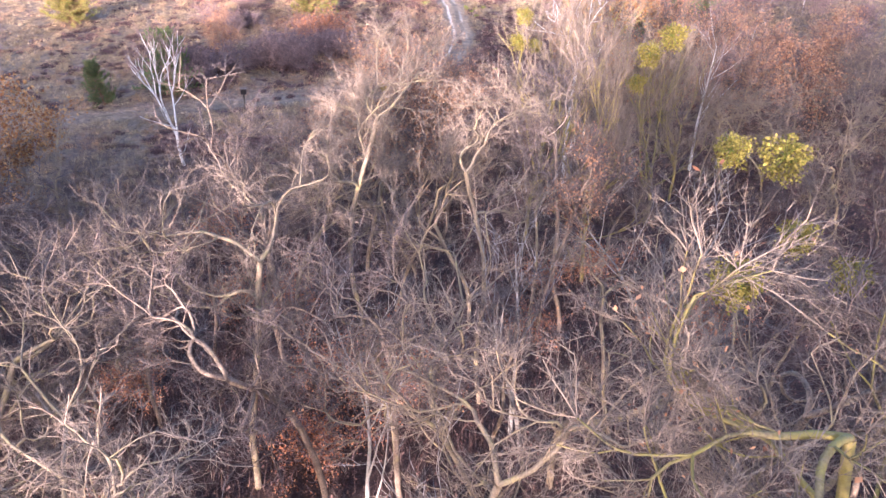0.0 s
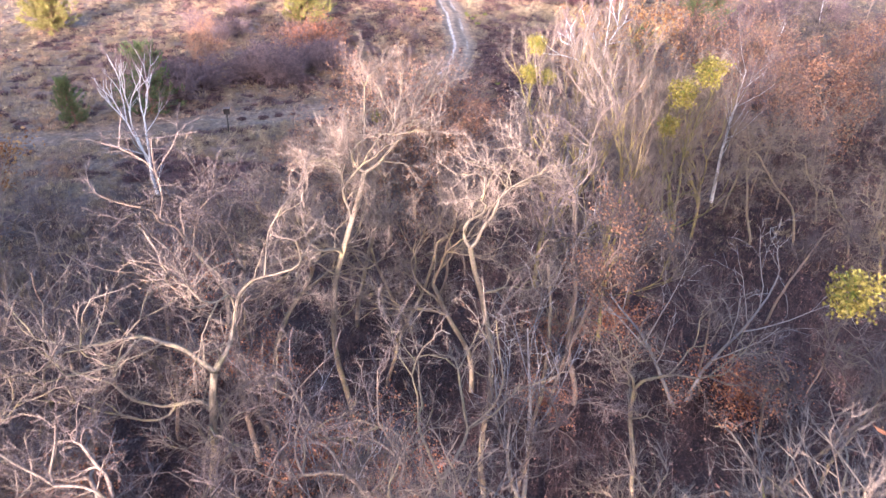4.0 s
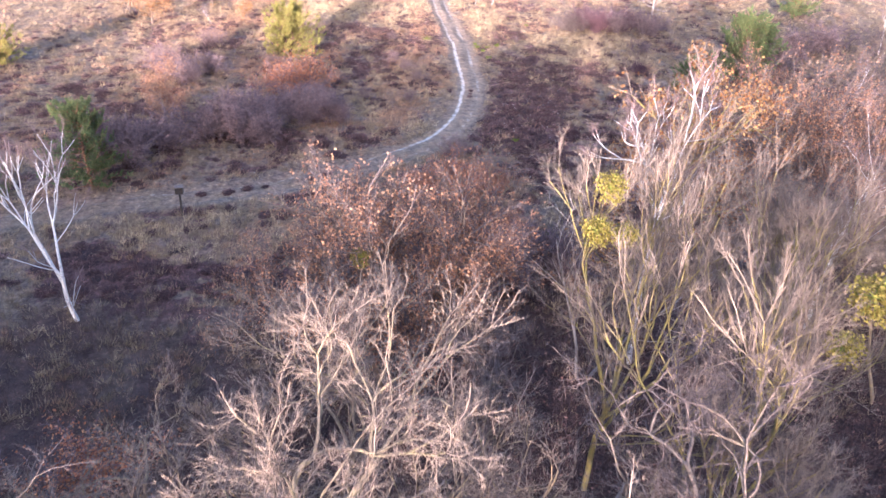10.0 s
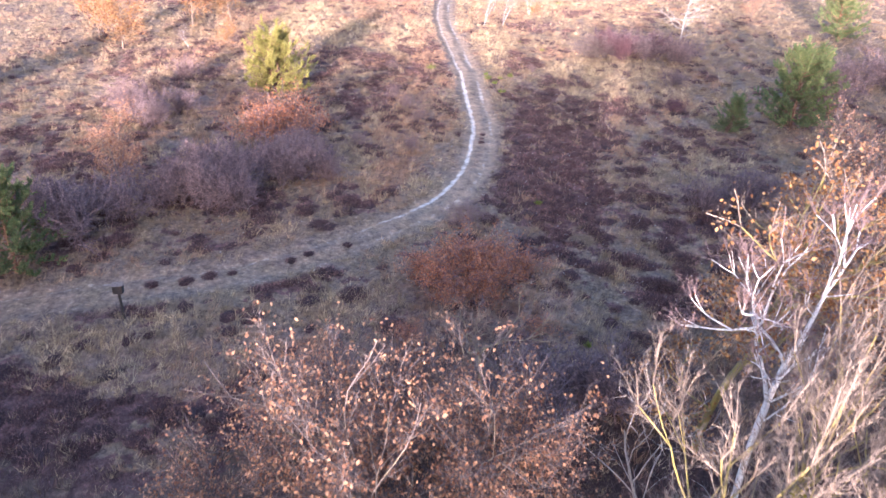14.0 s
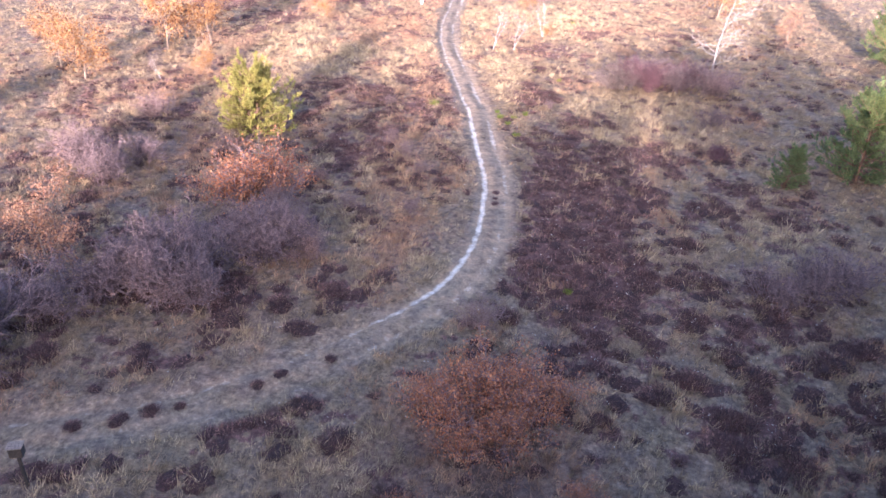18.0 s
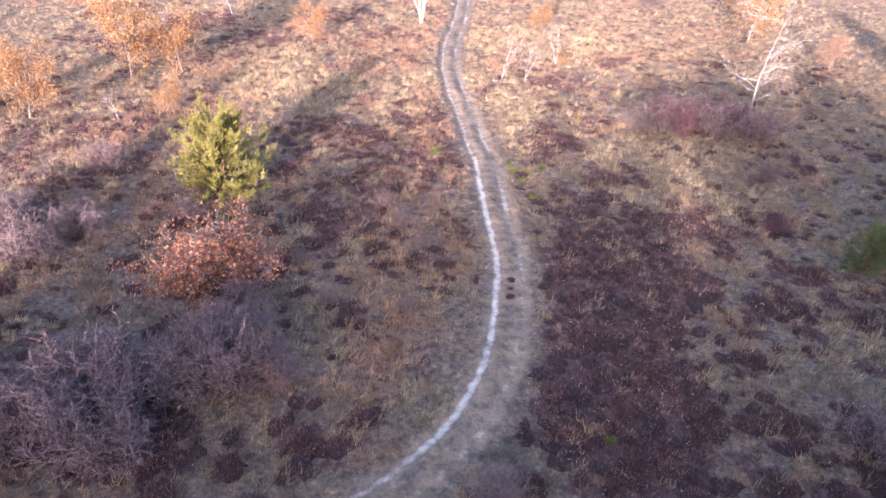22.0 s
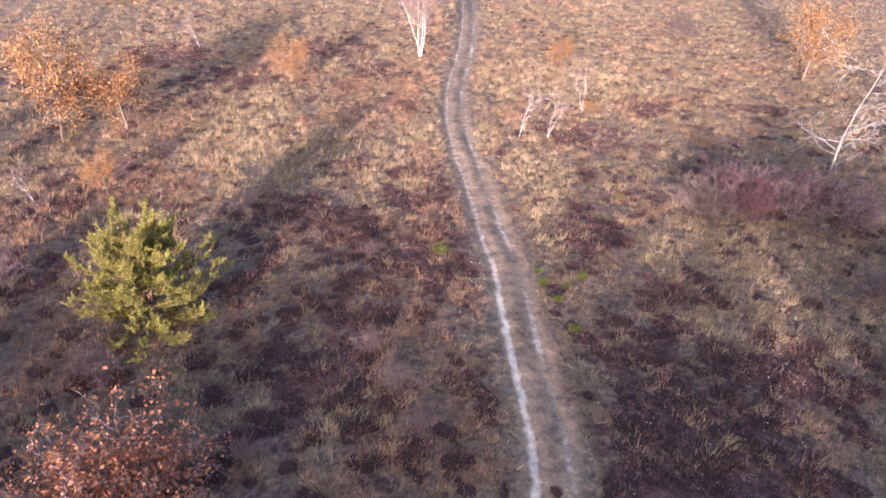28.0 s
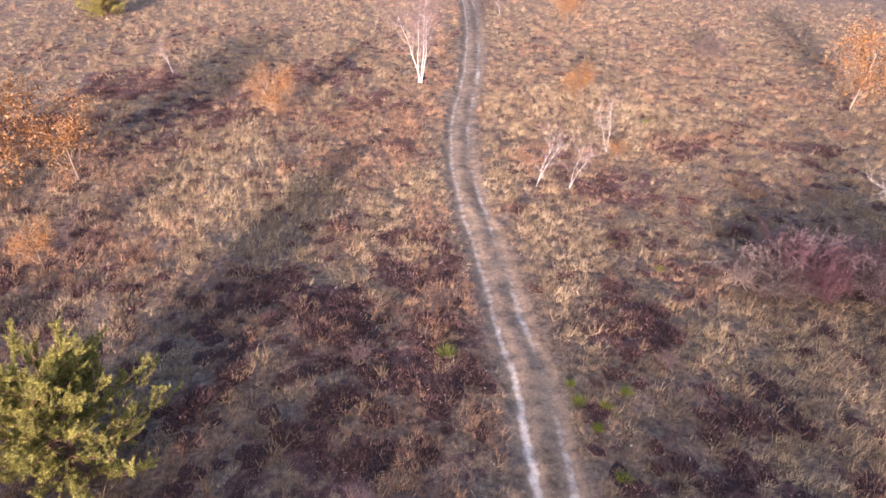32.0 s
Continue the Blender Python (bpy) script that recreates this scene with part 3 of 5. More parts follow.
def forks(rng, p, d, length, r, lev, spec, out):
    """A limb that winds, forks at its end and bears side branches, down to the twigs."""
    n = (7, 6, 5, 4, 3, 3)[lev]
    pts, dirs = bent(rng, p, d, length, n, spec["curl"], spec["rise"])
    end = max(r * 0.79, spec["tip"])
    out.append((pts, np.linspace(r, end, n + 1), lev))
    if lev >= 2:
        twigs_along(rng, pts, dirs, spec["twigs"] // (3 if lev == 2 else 2 if lev == 3 else 1), spec, out)
    if lev == 5:
        return
    k = 3 if rng.rand() < spec["three"] else 2
    for i in range(k):
        dd = sideways(rng, dirs[-1], radians(spec["open"] * rng.uniform(0.45, 1.35)))
        dd = unit(dd * np.array([1.0, 1.0, 1 - spec["flat"]]) + np.array([0, 0, 0.12]))
        forks(rng, pts[-1], dd, length * spec["ratio"] * rng.uniform(0.75, 1.2), end * (0.92 if i == 0 else 0.78), lev + 1, spec, out)
    if lev >= 1:
        for _ in range(spec["sides"]):
            j = rng.randint(1, n)
            dd = sideways(rng, dirs[j], radians(rng.uniform(35, 70)))
            forks(rng, pts[j], dd, length * 0.55, max(r * 0.4, spec["tip"]), min(5, lev + 2), spec, out)


def forked(seed, spec):
    rng = np.random.RandomState(seed)
    out = []
    for _ in range(spec["stems"]):
        lean = radians(spec["lean"]) * rng.uniform(0.4, 1.0)
        az = rng.uniform(0, 6.283)
        d = np.array([math.sin(lean) * math.cos(az), math.sin(lean) * math.sin(az), math.cos(lean)])
        pts, dirs = bent(rng, np.array([rng.normal() * spec["gap"], rng.normal() * spec["gap"], -0.15]), d, spec["trunk"] * (1 if spec["stems"] == 1 else rng.uniform(0.75, 1.15)), 12, spec["curl"] * spec["trunk_curl"], 0.05)
        out.append((pts, np.linspace(spec["r"], spec["r"] * 0.72, 13), 0))
        ways = spec["ways"] or [sideways(rng, dirs[-1], radians(spec["open"] * rng.uniform(0.7, 1.5))) for _ in range(spec["limbs"])]
        for i, w in enumerate(ways):
            forks(rng, pts[-1 - (i if i > 1 else 0)], unit(np.array(w, float)), spec["limb"] * rng.uniform(0.85, 1.15), spec["r"] * 0.54, 1, spec, out)
        for i in range(spec["low"]):
            j = rng.randint(4, 11)
            forks(rng, pts[j], unit(sideways(rng, dirs[j], radians(rng.uniform(45, 75)))), spec["limb"] * 0.7, spec["r"] * 0.32, 2, spec, out)
    return out


def leaves(rng, at, size, droop=0.3, n=1, spread=0.12):
    """Folded leaf quads about the given points."""
    at = np.repeat(np.asarray(at), n, axis=0)
    at = at + rng.normal(size=at.shape) * spread
    N = len(at)
    d = rng.normal(size=(N, 3))
    d[:, 2] -= droop
    d /= np.linalg.norm(d, axis=1)[:, None]
    s = np.cross(d, rng.normal(size=(N, 3)))
    s /= np.linalg.norm(s, axis=1)[:, None] + 1e-9
    L = size * rng.uniform(0.6, 1.3, (N, 1))
    V = np.stack([at, at + d * L * 0.5 + s * L * 0.32, at + d * L, at + d * L * 0.5 - s * L * 0.32], 1).reshape(-1, 3)
    i = np.arange(N)[:, None] * 4
    return V, (i + np.array([[0, 1, 2, 3]])).ravel(), np.full(N, 4)


def blades(at, d, length, width, rng):
    """One pointed triangle each, from at along d."""
    N = len(at)
    s = np.cross(d, rng.normal(size=(N, 3)))
    s /= np.linalg.norm(s, axis=1)[:, None] + 1e-9
    s = s * np.reshape(width, (-1, 1)) * 0.5
    V = np.stack([at - s, at + s, at + d * np.reshape(length, (-1, 1))], 1).reshape(-1, 3)
    return V, np.arange(N * 3), np.full(N, 3)


def part(name, me, parent, label=""):
    ob = new(name, me)
    ob.parent = parent
    if label:
        tagged(ob, label)
    return ob


class Kind:
    """One built thing that is set down at its first place and copied to the others."""

    def __init__(self, name, category, build):
        self.name, self.category, self.build, self.root, self.used = name, category, build, None, False

    def put(self, x, y, label, scale=1.0, turn=None, lean=(0, 0), group="", z=None, tall=1.0, H=None):
        if H:
            scale = H / self.tall
        m = pose(x, y, height(x, y) if z is None else z, lean[0], lean[1], RNG.uniform(0, 360) if turn is None else turn) @ Matrix.Diagonal((scale, scale, scale * tall, 1))
        if self.root is None:
            self.root = new(self.name)
            self.build(self.root)
            self.root.matrix_basis = m
            ob = self.root
        else:
            old = self.root.scale.copy()
            self.root.scale = (1, 1, 1)
            ob = copy_thing(self.root, m)
            self.root.scale = old
        return tagged(ob, label, self.category, group)


RNG = random.Random(7)


def split_tree(root, lines, bark_mat, twig_mat, cut, last):
    """trunk: the stem. crown: limbs in bark, and the thinner wood in the twigs' colour."""
    stems_ = [l for l in lines if l[2] == 0]
    limbs = [l for l in lines if 0 < l[2] < cut]
    thin = [l for l in lines if max(cut, 1) <= l[2] < last]
    pieces = [spikes([l for l in lines if l[2] == last])]
    if thin:
        pieces.append(tubes(thin, lambda lev: 3))
    n = sum(len(p[2]) for p in pieces)
    if cut == 0:
        part("stem", mesh_of("stem", *tubes(stems_, lambda lev: 4), twig_mat), root)
    else:
        part("trunk", mesh_of("trunk", *tubes(stems_, lambda lev: 7), bark_mat), root)
    if limbs:
        pieces.append(tubes(limbs, lambda lev: (7, 6, 4, 4, 3)[min(lev, 4)]))
    me = mesh_of("crown", *joined(*pieces), twig_mat)
    me.materials.append(bark_mat)
    slot = np.zeros(len(me.polygons), np.int32)
    slot[n:] = 1
    me.polygons.foreach_set("material_index", slot)
    part("crown", me, root)


CROOKED = dict(taper=0.4, len=7.2, r=0.145, tilt=12, segs=(9, 11, 7, 3, 1), wob=(0.13, 0.26, 0.33, 0.4, 0.3), up=(0.03, 0.09, 0.06, 0.05, 0.05), kids=(6, 5, 6, 13),
               **{"from": (0.62, 0.25, 0.15, 0.05)}, ang=(58, 48, 46, 42), ratio=(0.64, 0.52, 0.42, 0.4), thin=(0.7, 0.6, 0.5, 0.6), tip=0.0085)
BIRCH = dict(taper=0.22, len=9.5, r=0.12, tilt=4, segs=(12, 7, 4, 1), wob=(0.05, 0.09, 0.14, 0.2), up=(0.02, 0.06, 0.02, -0.03), kids=(18, 8, 13),
             **{"from": (0.35, 0.15, 0.05)}, ang=(38, 36, 40), ratio=(0.28, 0.4, 0.5), thin=(0.34, 0.36, 0.5), tip=0.006)
SHRUB = dict(stems=22, spread=0.3, len=1.7, r=0.026, tilt=50, segs=(5, 4, 3, 1), wob=(0.16, 0.22, 0.28, 0.3), up=(0.03, 0.02, 0.01, 0.0), kids=(5, 5, 4),
             **{"from": (0.2, 0.1, 0.05)}, ang=(38, 42, 44), ratio=(0.6, 0.5, 0.5), thin=(0.7, 0.65, 0.7), tip=0.011)
YOUNG_OAK = dict(len=3.2, r=0.07, tilt=5, segs=(6, 6, 4, 1), wob=(0.06, 0.12, 0.18, 0.2), up=(0.03, 0.07, 0.05, 0.03), kids=(13, 6, 7),
                 **{"from": (0.1, 0.15, 0.05)}, ang=(54, 42, 42), ratio=(0.55, 0.5, 0.5), thin=(0.5, 0.5, 0.5), tip=0.008)


def spec_with(base, **kw):
    s = dict(base)
    s.update(kw)
    return s


def bare_kind(seed, spec, bark_mat=None, twig_mat=None, cut=3, name="bare_tree", category="tree", leaf=None, leaf_n=0, leaf_size=0.1, leaf_name="leaves", leaf_per=3, leaf_spread=0.1):
    lines = grow(seed, spec)

    def build(root):
        split_tree(root, lines, bark_mat or M_BARK, twig_mat or M_TWIG, cut, len(spec["kids"]))
        if leaf:
            rng = np.random.RandomState(seed + 50)
            tips = np.array([p[rng.randint(1, len(p))] for p, r, lev in lines if lev >= len(spec["kids"]) - 1])
            tips = tips[rng.permutation(len(tips))[:leaf_n]]
            part(leaf_name, mesh_of(leaf_name, *leaves(rng, tips, leaf_size, 0.4, leaf_per, leaf_spread), leaf, False), root)
    kind = Kind(name, category, build)
    kind.tall = float(np.percentile([p[-1][2] for p, _, _ in lines], 99))
    return kind


WINDING = dict(stems=1, gap=0.0, lean=7, trunk=8.6, r=0.088, curl=0.19, trunk_curl=0.42, limb=1.2, limbs=4, ways=None, low=3, open=40, ratio=0.86, three=0.35, sides=1, flat=0.1, rise=0.05,
               twigs=6, twig=0.38, twig_ang=52, twig_up=0.12, sprays=2, tip=0.0062)


def forked_kind(seed, bark_mat, twig_mat, name="bare_tree", leaf=None, leaf_n=0, leaf_size=0.1, leaf_per=2, leaf_spread=0.06, **kw):
    spec = spec_with(WINDING, **kw)
    lines = forked(seed, spec)

    def build(root):
        split_tree(root, lines, bark_mat, twig_mat, 5, TWIG_LEVEL)
        if leaf:
            rng = np.random.RandomState(seed + 50)
            tips = np.array([p[-1] for p, r, lev in lines if lev == TWIG_LEVEL])
            tips = tips[rng.permutation(len(tips))[:leaf_n]]
            part("leaves", mesh_of("leaves", *leaves(rng, tips, leaf_size, 0.4, leaf_per, leaf_spread), leaf, False), root)
    kind = Kind(name, "tree", build)
    kind.tall = float(np.percentile([p[-1][2] for p, _, _ in lines], 99))
    return kind


def pine_build(seed, H, W, n_branch, mat, multi=1):
    def build(root):
        rng = np.random.RandomState(seed)
        lines, at, dirs = [], [], []
        for s in range(multi):
            tilt = 0.05 if s == 0 else rng.uniform(0.2, 0.45)
            az = rng.uniform(0, 6.283)
            d = np.array([math.sin(tilt) * math.cos(az), math.sin(tilt) * math.sin(az), math.cos(tilt)])
            h = H * (1 if s == 0 else rng.uniform(0.75, 0.95))
            tp, _ = stem(rng, np.array([0, 0, -0.1]), d, h, 10, 0.05, 0.03)
            lines.append((tp, np.linspace(0.11, 0.02, 11) * H / 5, 0))
            nb = n_branch // multi
            for i in range(nb):
                f = 0.02 + 0.96 * (i + rng.rand()) / nb
                j = f * 10
                p = tp[int(j)] + (tp[min(int(j) + 1, 10)] - tp[int(j)]) * (j - int(j))
                reach = W * 0.5 * (1.08 - 0.72 * f ** 1.7) * rng.uniform(0.55, 1.2)
                a = i * 2.4 + rng.uniform(-0.5, 0.5)
                bd = unit(np.array([math.cos(a), math.sin(a), -0.04 + 0.7 * f]))
                bp, bdir = stem(rng, p, bd, reach, 6, 0.12, 0.09)
                lines.append((bp, np.linspace(0.035, 0.008, 7), 1))
                for q in range(2, 7):
                    for _ in range(4):
                        sd = unit(bdir[q] * 0.55 + np.array([0, 0, 0.5]) + rng.normal(size=3) * 0.38)
                        L = rng.uniform(0.28, 0.6)
                        sp, _ = stem(rng, bp[q] - bdir[q] * rng.uniform(0, 0.3), sd, L, 2, 0.1, 0.1)
                        lines.append((sp, np.linspace(0.012, 0.006, 3), 2))
                        at.append(sp[0])
                        dirs.append(sp[2] - sp[0])
        part("trunk", mesh_of("trunk", *tubes(lines, lambda lev: (7, 5, 3)[lev]), M_PINE_BARK), root)
        per = 66
        at, dirs = np.repeat(np.array(at), per, 0), np.repeat(np.array(dirs), per, 0)
        along = rng.uniform(0.1, 1.0, (len(at), 1))
        ax = dirs / np.linalg.norm(dirs, axis=1)[:, None]
        side = rng.normal(size=at.shape)
        d = ax * rng.uniform(0.35, 1.0, (len(at), 1)) + side / np.linalg.norm(side, axis=1)[:, None] * 0.75
        d /= np.linalg.norm(d, axis=1)[:, None]
        part("needles", mesh_of("needles", *blades(at + dirs * along, d, rng.uniform(0.08, 0.16, len(at)), 0.03, rng), mat, False), root)
    return build


def mistletoe_build(seed, r, n):
    def build(root):
        rng = np.random.RandomState(seed)
        d = rng.normal(size=(n, 3))
        d /= np.linalg.norm(d, axis=1)[:, None]
        lump = 1 + 0.25 * np.sin(d[:, 0] * 4 + 1) * np.sin(d[:, 1] * 5) + 0.2 * np.sin(d[:, 2] * 6)
        at = d * (r * rng.uniform(0.35, 1.0, n) ** 0.6 * lump)[:, None]
        part("leaves", mesh_of("leaves", *leaves(rng, at, 0.075, 0.0, 1, 0.02), M_MISTLE, False), root)
        st = []
        for i in range(26):
            p, _ = stem(rng, np.zeros(3), d[i], r * 0.9, 3, 0.15, 0)
            st.append((p, np.linspace(0.014, 0.005, 4), 0))
        part("stems", mesh_of("stems", *tubes(st, lambda lev: 4), M_GREEN), root)
    return build


# ---- the wood ----
CROOK = [forked_kind(211 + i, M_BARK if i % 2 else M_BARK_LICHEN, M_TWIG if i % 2 else M_TWIG_TAN, lean=5 + 2.5 * i, limbs=3, open=40 + 3 * i, trunk=6.2 + 0.35 * i, r=0.092, curl=0.21, limb=1.1, ratio=0.86, low=5, three=0.25, sides=1, twigs=5, twig=0.38) for i in range(6)]
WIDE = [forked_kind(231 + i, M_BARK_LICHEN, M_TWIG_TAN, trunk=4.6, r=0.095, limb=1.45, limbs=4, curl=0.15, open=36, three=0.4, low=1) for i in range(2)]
UP = [forked_kind(241 + i, M_BARK_YELLOW, M_TWIG_TAN, lean=4, trunk=4.2 - 0.5 * i, r=0.1, curl=0.055, trunk_curl=0.6, limb=2.3, limbs=6, open=(28, 17, 24)[i], ratio=0.78, three=0.3, sides=1, flat=0.0, rise=0.06, low=2, twigs=9, twig=0.5, twig_ang=32, twig_up=0.2, tip=0.006) for i in range(3)]
BROWN_OAK = [forked_kind(251 + i, M_BARK, M_TWIG, name="oak_tree", trunk=2.6, r=0.11, limb=1.7, limbs=5, curl=0.1, open=30, ratio=0.8, three=0.4, sides=1, flat=0.0, low=3, twigs=8, twig=0.4, leaf=M_LEAF_BROWN, leaf_n=4200, leaf_size=0.085) for i in range(2)]

L_WOOD = "crooked bare deciduous tree with lichened grey-brown branches in the wood"
# x, y, variant, height, turn
HEROES = [(-4.7, 20.8, 1, 13.0, 80), (-6.2, 16.8, 2, 13.0, 0), (3.9, 17.2, 4, 12.9, 140), (5.4, 26.2, 5, 12.6, 0),
          (-3.4, 15.2, 3, 11.8, 20), (-5.4, 11.0, 0, 12.2, 100), (-1.0, 15.2, 5, 11.6, 60), (0.2, 10.2, 2, 12.8, 300), (7.6, 14.2, 1, 14.6, 220)]
spots = []
for x, y, k, h, a in HEROES:
    CROOK[k].put(x, y, L_WOOD, H=h, turn=a, group="bare trees of the wood")
    spots.append((x, y))
# two tall trees whose forks stand clear of the others
VASE = forked_kind(271, M_BARK_LICHEN, M_TWIG_TAN, trunk=10.2, r=0.1, limb=1.2, curl=0.15, open=36, three=0.5, lean=2, low=1, twigs=7, ways=[(-0.8, 0.05, 0.55), (0.8, 0.1, 0.55), (0.1, 0.25, 0.95), (-0.25, -0.3, 0.85)])
VASE.put(-3.1, 24.2, "tall bare tree with a wide vase-shaped crown of lichened limbs", H=14.1, turn=0)
CROOKED_VASE = forked_kind(272, M_BARK_LICHEN, M_TWIG_TAN, trunk=10.6, r=0.098, limb=1.05, curl=0.22, open=42, three=0.4, lean=4, low=1, twigs=7, ways=[(-0.75, 0.1, 0.5), (0.55, 0.1, 0.85), (0.9, 0.0, 0.25)])
CROOKED_VASE.put(1.6, 21.4, "tall bare tree with crooked lichened limbs above the wood", H=13.6, turn=0)
spots += [(-2.9, 24.2), (1.6, 21.4)]
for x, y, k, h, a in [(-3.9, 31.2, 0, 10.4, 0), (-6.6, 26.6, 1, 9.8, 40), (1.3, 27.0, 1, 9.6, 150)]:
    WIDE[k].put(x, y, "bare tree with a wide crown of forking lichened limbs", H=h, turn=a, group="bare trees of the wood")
    spots.append((x, y))
NEAR_TREE = forked_kind(261, M_BARK_YELLOW, M_TWIG_TAN, lean=1, trunk_curl=0.3, trunk=9.6, r=0.1, limb=1.3, curl=0.12, open=38, ratio=0.86, flat=0.3, rise=0.02, low=3, twigs=8, twig=0.5, ways=[(-0.9, 0.25, 0.3), (-0.75, -0.35, 0.45), (-0.5, 0.7, 0.55), (0.5, 0.6, 0.6), (0.7, -0.2, 0.5)], leaf=M_LEAF_BROWN, leaf_n=160, leaf_size=0.09)
NEAR_TREE.put(7.3, 8.8, "large spreading bare tree with yellow-lichened limbs and mistletoe", H=15.2, turn=0)
spots.append((5.6, 6.9))
for x, y, k, h in [(-11.5, 27, 0, 8.4), (-14.5, 24.5, 3, 8.2), (-9.6, 23.6, 5, 9.4), (-8.4, 29, 2, 8.6), (-17.5, 22, 1, 8.8), (-12.5, 31.5, 4, 7.2), (-10.5, 19.5, 1, 10), (-13.5, 17.5, 5, 9.5), (-8.8, 14.0, 4, 10.5),
                   (-16.5, 28.5, 2, 7.5), (-20, 26, 0, 8), (12, 24, 3, 7.0), (19, 32, 0, 5.5), (10.5, 20, 1, 9.5), (22, 38, 4, 6.5)]:
    CROOK[k].put(x, y, L_WOOD, H=0.92 * h, group="bare trees of the wood")
    spots.append((x, y))
L_UP = "tall bare tree with upright yellow-lichened limbs at the wood's edge"
for x, y, k, h in [(4.6, 34.6, 0, 13.0), (7.1, 30.4, 1, 13.2), (11.8, 36.6, 2, 11.8), (14.0, 39.8, 0, 10.0)]:
    UP[k].put(x, y, L_UP, H=h, group="upright trees at the wood's edge")
    spots.append((x, y))
for x, y, k, h in [(-2.9, 38.8, 0, 10.4), (-1.2, 39.6, 1, 10.0), (-3.6, 40.6, 1, 9.0), (0.3, 40.4, 0, 8.0), (17.6, 56.5, 0, 9.6), (15.4, 50.0, 1, 10.8), (22.5, 53.5, 0, 9.0), (19.8, 51.5, 1, 10)]:
    BROWN_OAK[k].put(x, y, "young oak holding withered brown leaves at the wood's edge", H=h, group="brown oaks")
    spots.append((x, y))
TALL_OAK = forked_kind(291, M_BARK_YELLOW, M_TWIG_TAN, name="oak_tree", lean=2, trunk=6.8, r=0.13, limb=1.75, limbs=5, curl=0.1, open=34, ratio=0.8, flat=0.0, low=2, twigs=6, leaf=M_LEAF_ORANGE, leaf_n=2600, leaf_size=0.13)
TALL_OAK.put(8.4, 46.4, "tall oak with orange-brown leaves at the branch ends", H=12.4, turn=0)
spots.append((8.4, 46.4))
for gy in np.arange(5, 62, 3.5):
    for gx in np.arange(-36, 46, 3.5):
        x, y = gx + RNG.uniform(-1.7, 1.7), gy + RNG.uniform(-1.6, 1.6)
        if wood_at(x, y)[0] < 0.6 or abs(x) < 3.2 and y < 8 or abs(x) > 12 + 0.62 * y:
            continue
        if -9 < x < 1 and y > 33 or x < -8 and y > 30 or min((x - a) ** 2 + (y - b_) ** 2 for a, b_ in spots) < 4.6:
            continue
        spots.append((x, y))
        if 2 < x < 13 and 28 < y < 42 and RNG.random() < 0.6:
            continue
        if 5 < x < 20 and 24 < y < 37 and RNG.random() < 0.35:
            continue
        if -9 < x < 4 and 24 < y < 36 and RNG.random() < 0.4:
            continue
        low = 6.6 if x > 8 and y > 22 else 11.0 if y < 15 else 10.2 if y < 23 else 7.6
        CROOK[RNG.randrange(6)].put(x, y, L_WOOD, H=low * RNG.uniform(0.85, 1.12), group="bare trees of the wood")
# unseen trees, added beside and behind the viewpoint to shade the heath
BACK = [bare_kind(131 + i, spec_with(CROOKED, tip=0.02, kids=(6, 6, 5, 5), tilt=6)) for i in range(2)]
# how far their shadow reaches, by the x at which it falls
REACH = [(-60, 86), (-22, 88), (-14, 92), (-8, 101), (2, 103), (6, 109), (10, 116), (20, 118), (26, 132), (60, 140)]
RISE, DRIFT = math.tan(radians(SUN_EL)), math.tan(radians(SUN_AZ))
# labelled like the wood's trees, but there only to cast shadow
for gy in (1, 8, 15, 22):
    for gx in np.arange(-66, -17, 3.4):
        x, y = gx + RNG.uniform(-1.3, 1.3), gy + RNG.uniform(-2, 2)
        reach = 100.0
        for _ in range(3):
            reach = float(np.interp(x + DRIFT * (reach - y), [a for a, _ in REACH], [b_ for _, b_ in REACH]))
        if x < -17 - max(0, y - 20) * 0.6:
            BACK[RNG.randrange(2)].put(x, y, L_WOOD, H=RISE * (reach - y) * RNG.uniform(0.88, 1.04), group="bare trees of the wood")
# more rows out of view behind the viewpoint, likewise only for their shadow
for gy in (-32, -20, -9):
    for gx in np.arange(-70, 46, 4.2):
        x, y = gx + RNG.uniform(-1.6, 1.6), gy + RNG.uniform(-3, 3)
        reach = float(np.interp(x + DRIFT * (104 - y), [a for a, _ in REACH], [b_ for _, b_ in REACH])) if gy < -9 else 62
        BACK[RNG.randrange(2)].put(x, y, L_WOOD, H=RISE * (reach - y) * RNG.uniform(0.78, 1.0), group="bare trees of the wood")

# ---- birches ----
BIRCHES = [bare_kind(61 + i, BIRCH, M_BIRCH, M_TWIG_BIRCH, cut=2, name="birch_tree") for i in range(2)]
BIRCH_MULTI = bare_kind(65, spec_with(BIRCH, stems=4, tilt=30, spread=0.15, len=7.5, r=0.05, kids=(15, 8, 9), ratio=(0.42, 0.45, 0.5)), M_BIRCH, M_TWIG_BIRCH, cut=2, name="birch_tree")
SMALL_BIRCH = bare_kind(67, spec_with(BIRCH, stems=2, tilt=24, len=3.6, r=0.018, kids=(11, 5, 5), ratio=(0.36, 0.45, 0.5)), M_BIRCH, M_TWIG_BIRCH, cut=2, name="birch_tree")
LEFT_BIRCH = forked_kind(266, M_BIRCH, M_TWIG_BIRCH, name="birch_tree", trunk=2.9, r=0.13, limb=2.9, curl=0.05, open=24, ratio=0.66, lean=3, low=1, sides=1, flat=0.0, twigs=5, twig=0.4, tip=0.0055, ways=[(-0.5, 0.05, 0.85), (0.28, 0.1, 0.95), (-0.28, 0.2, 0.93)])
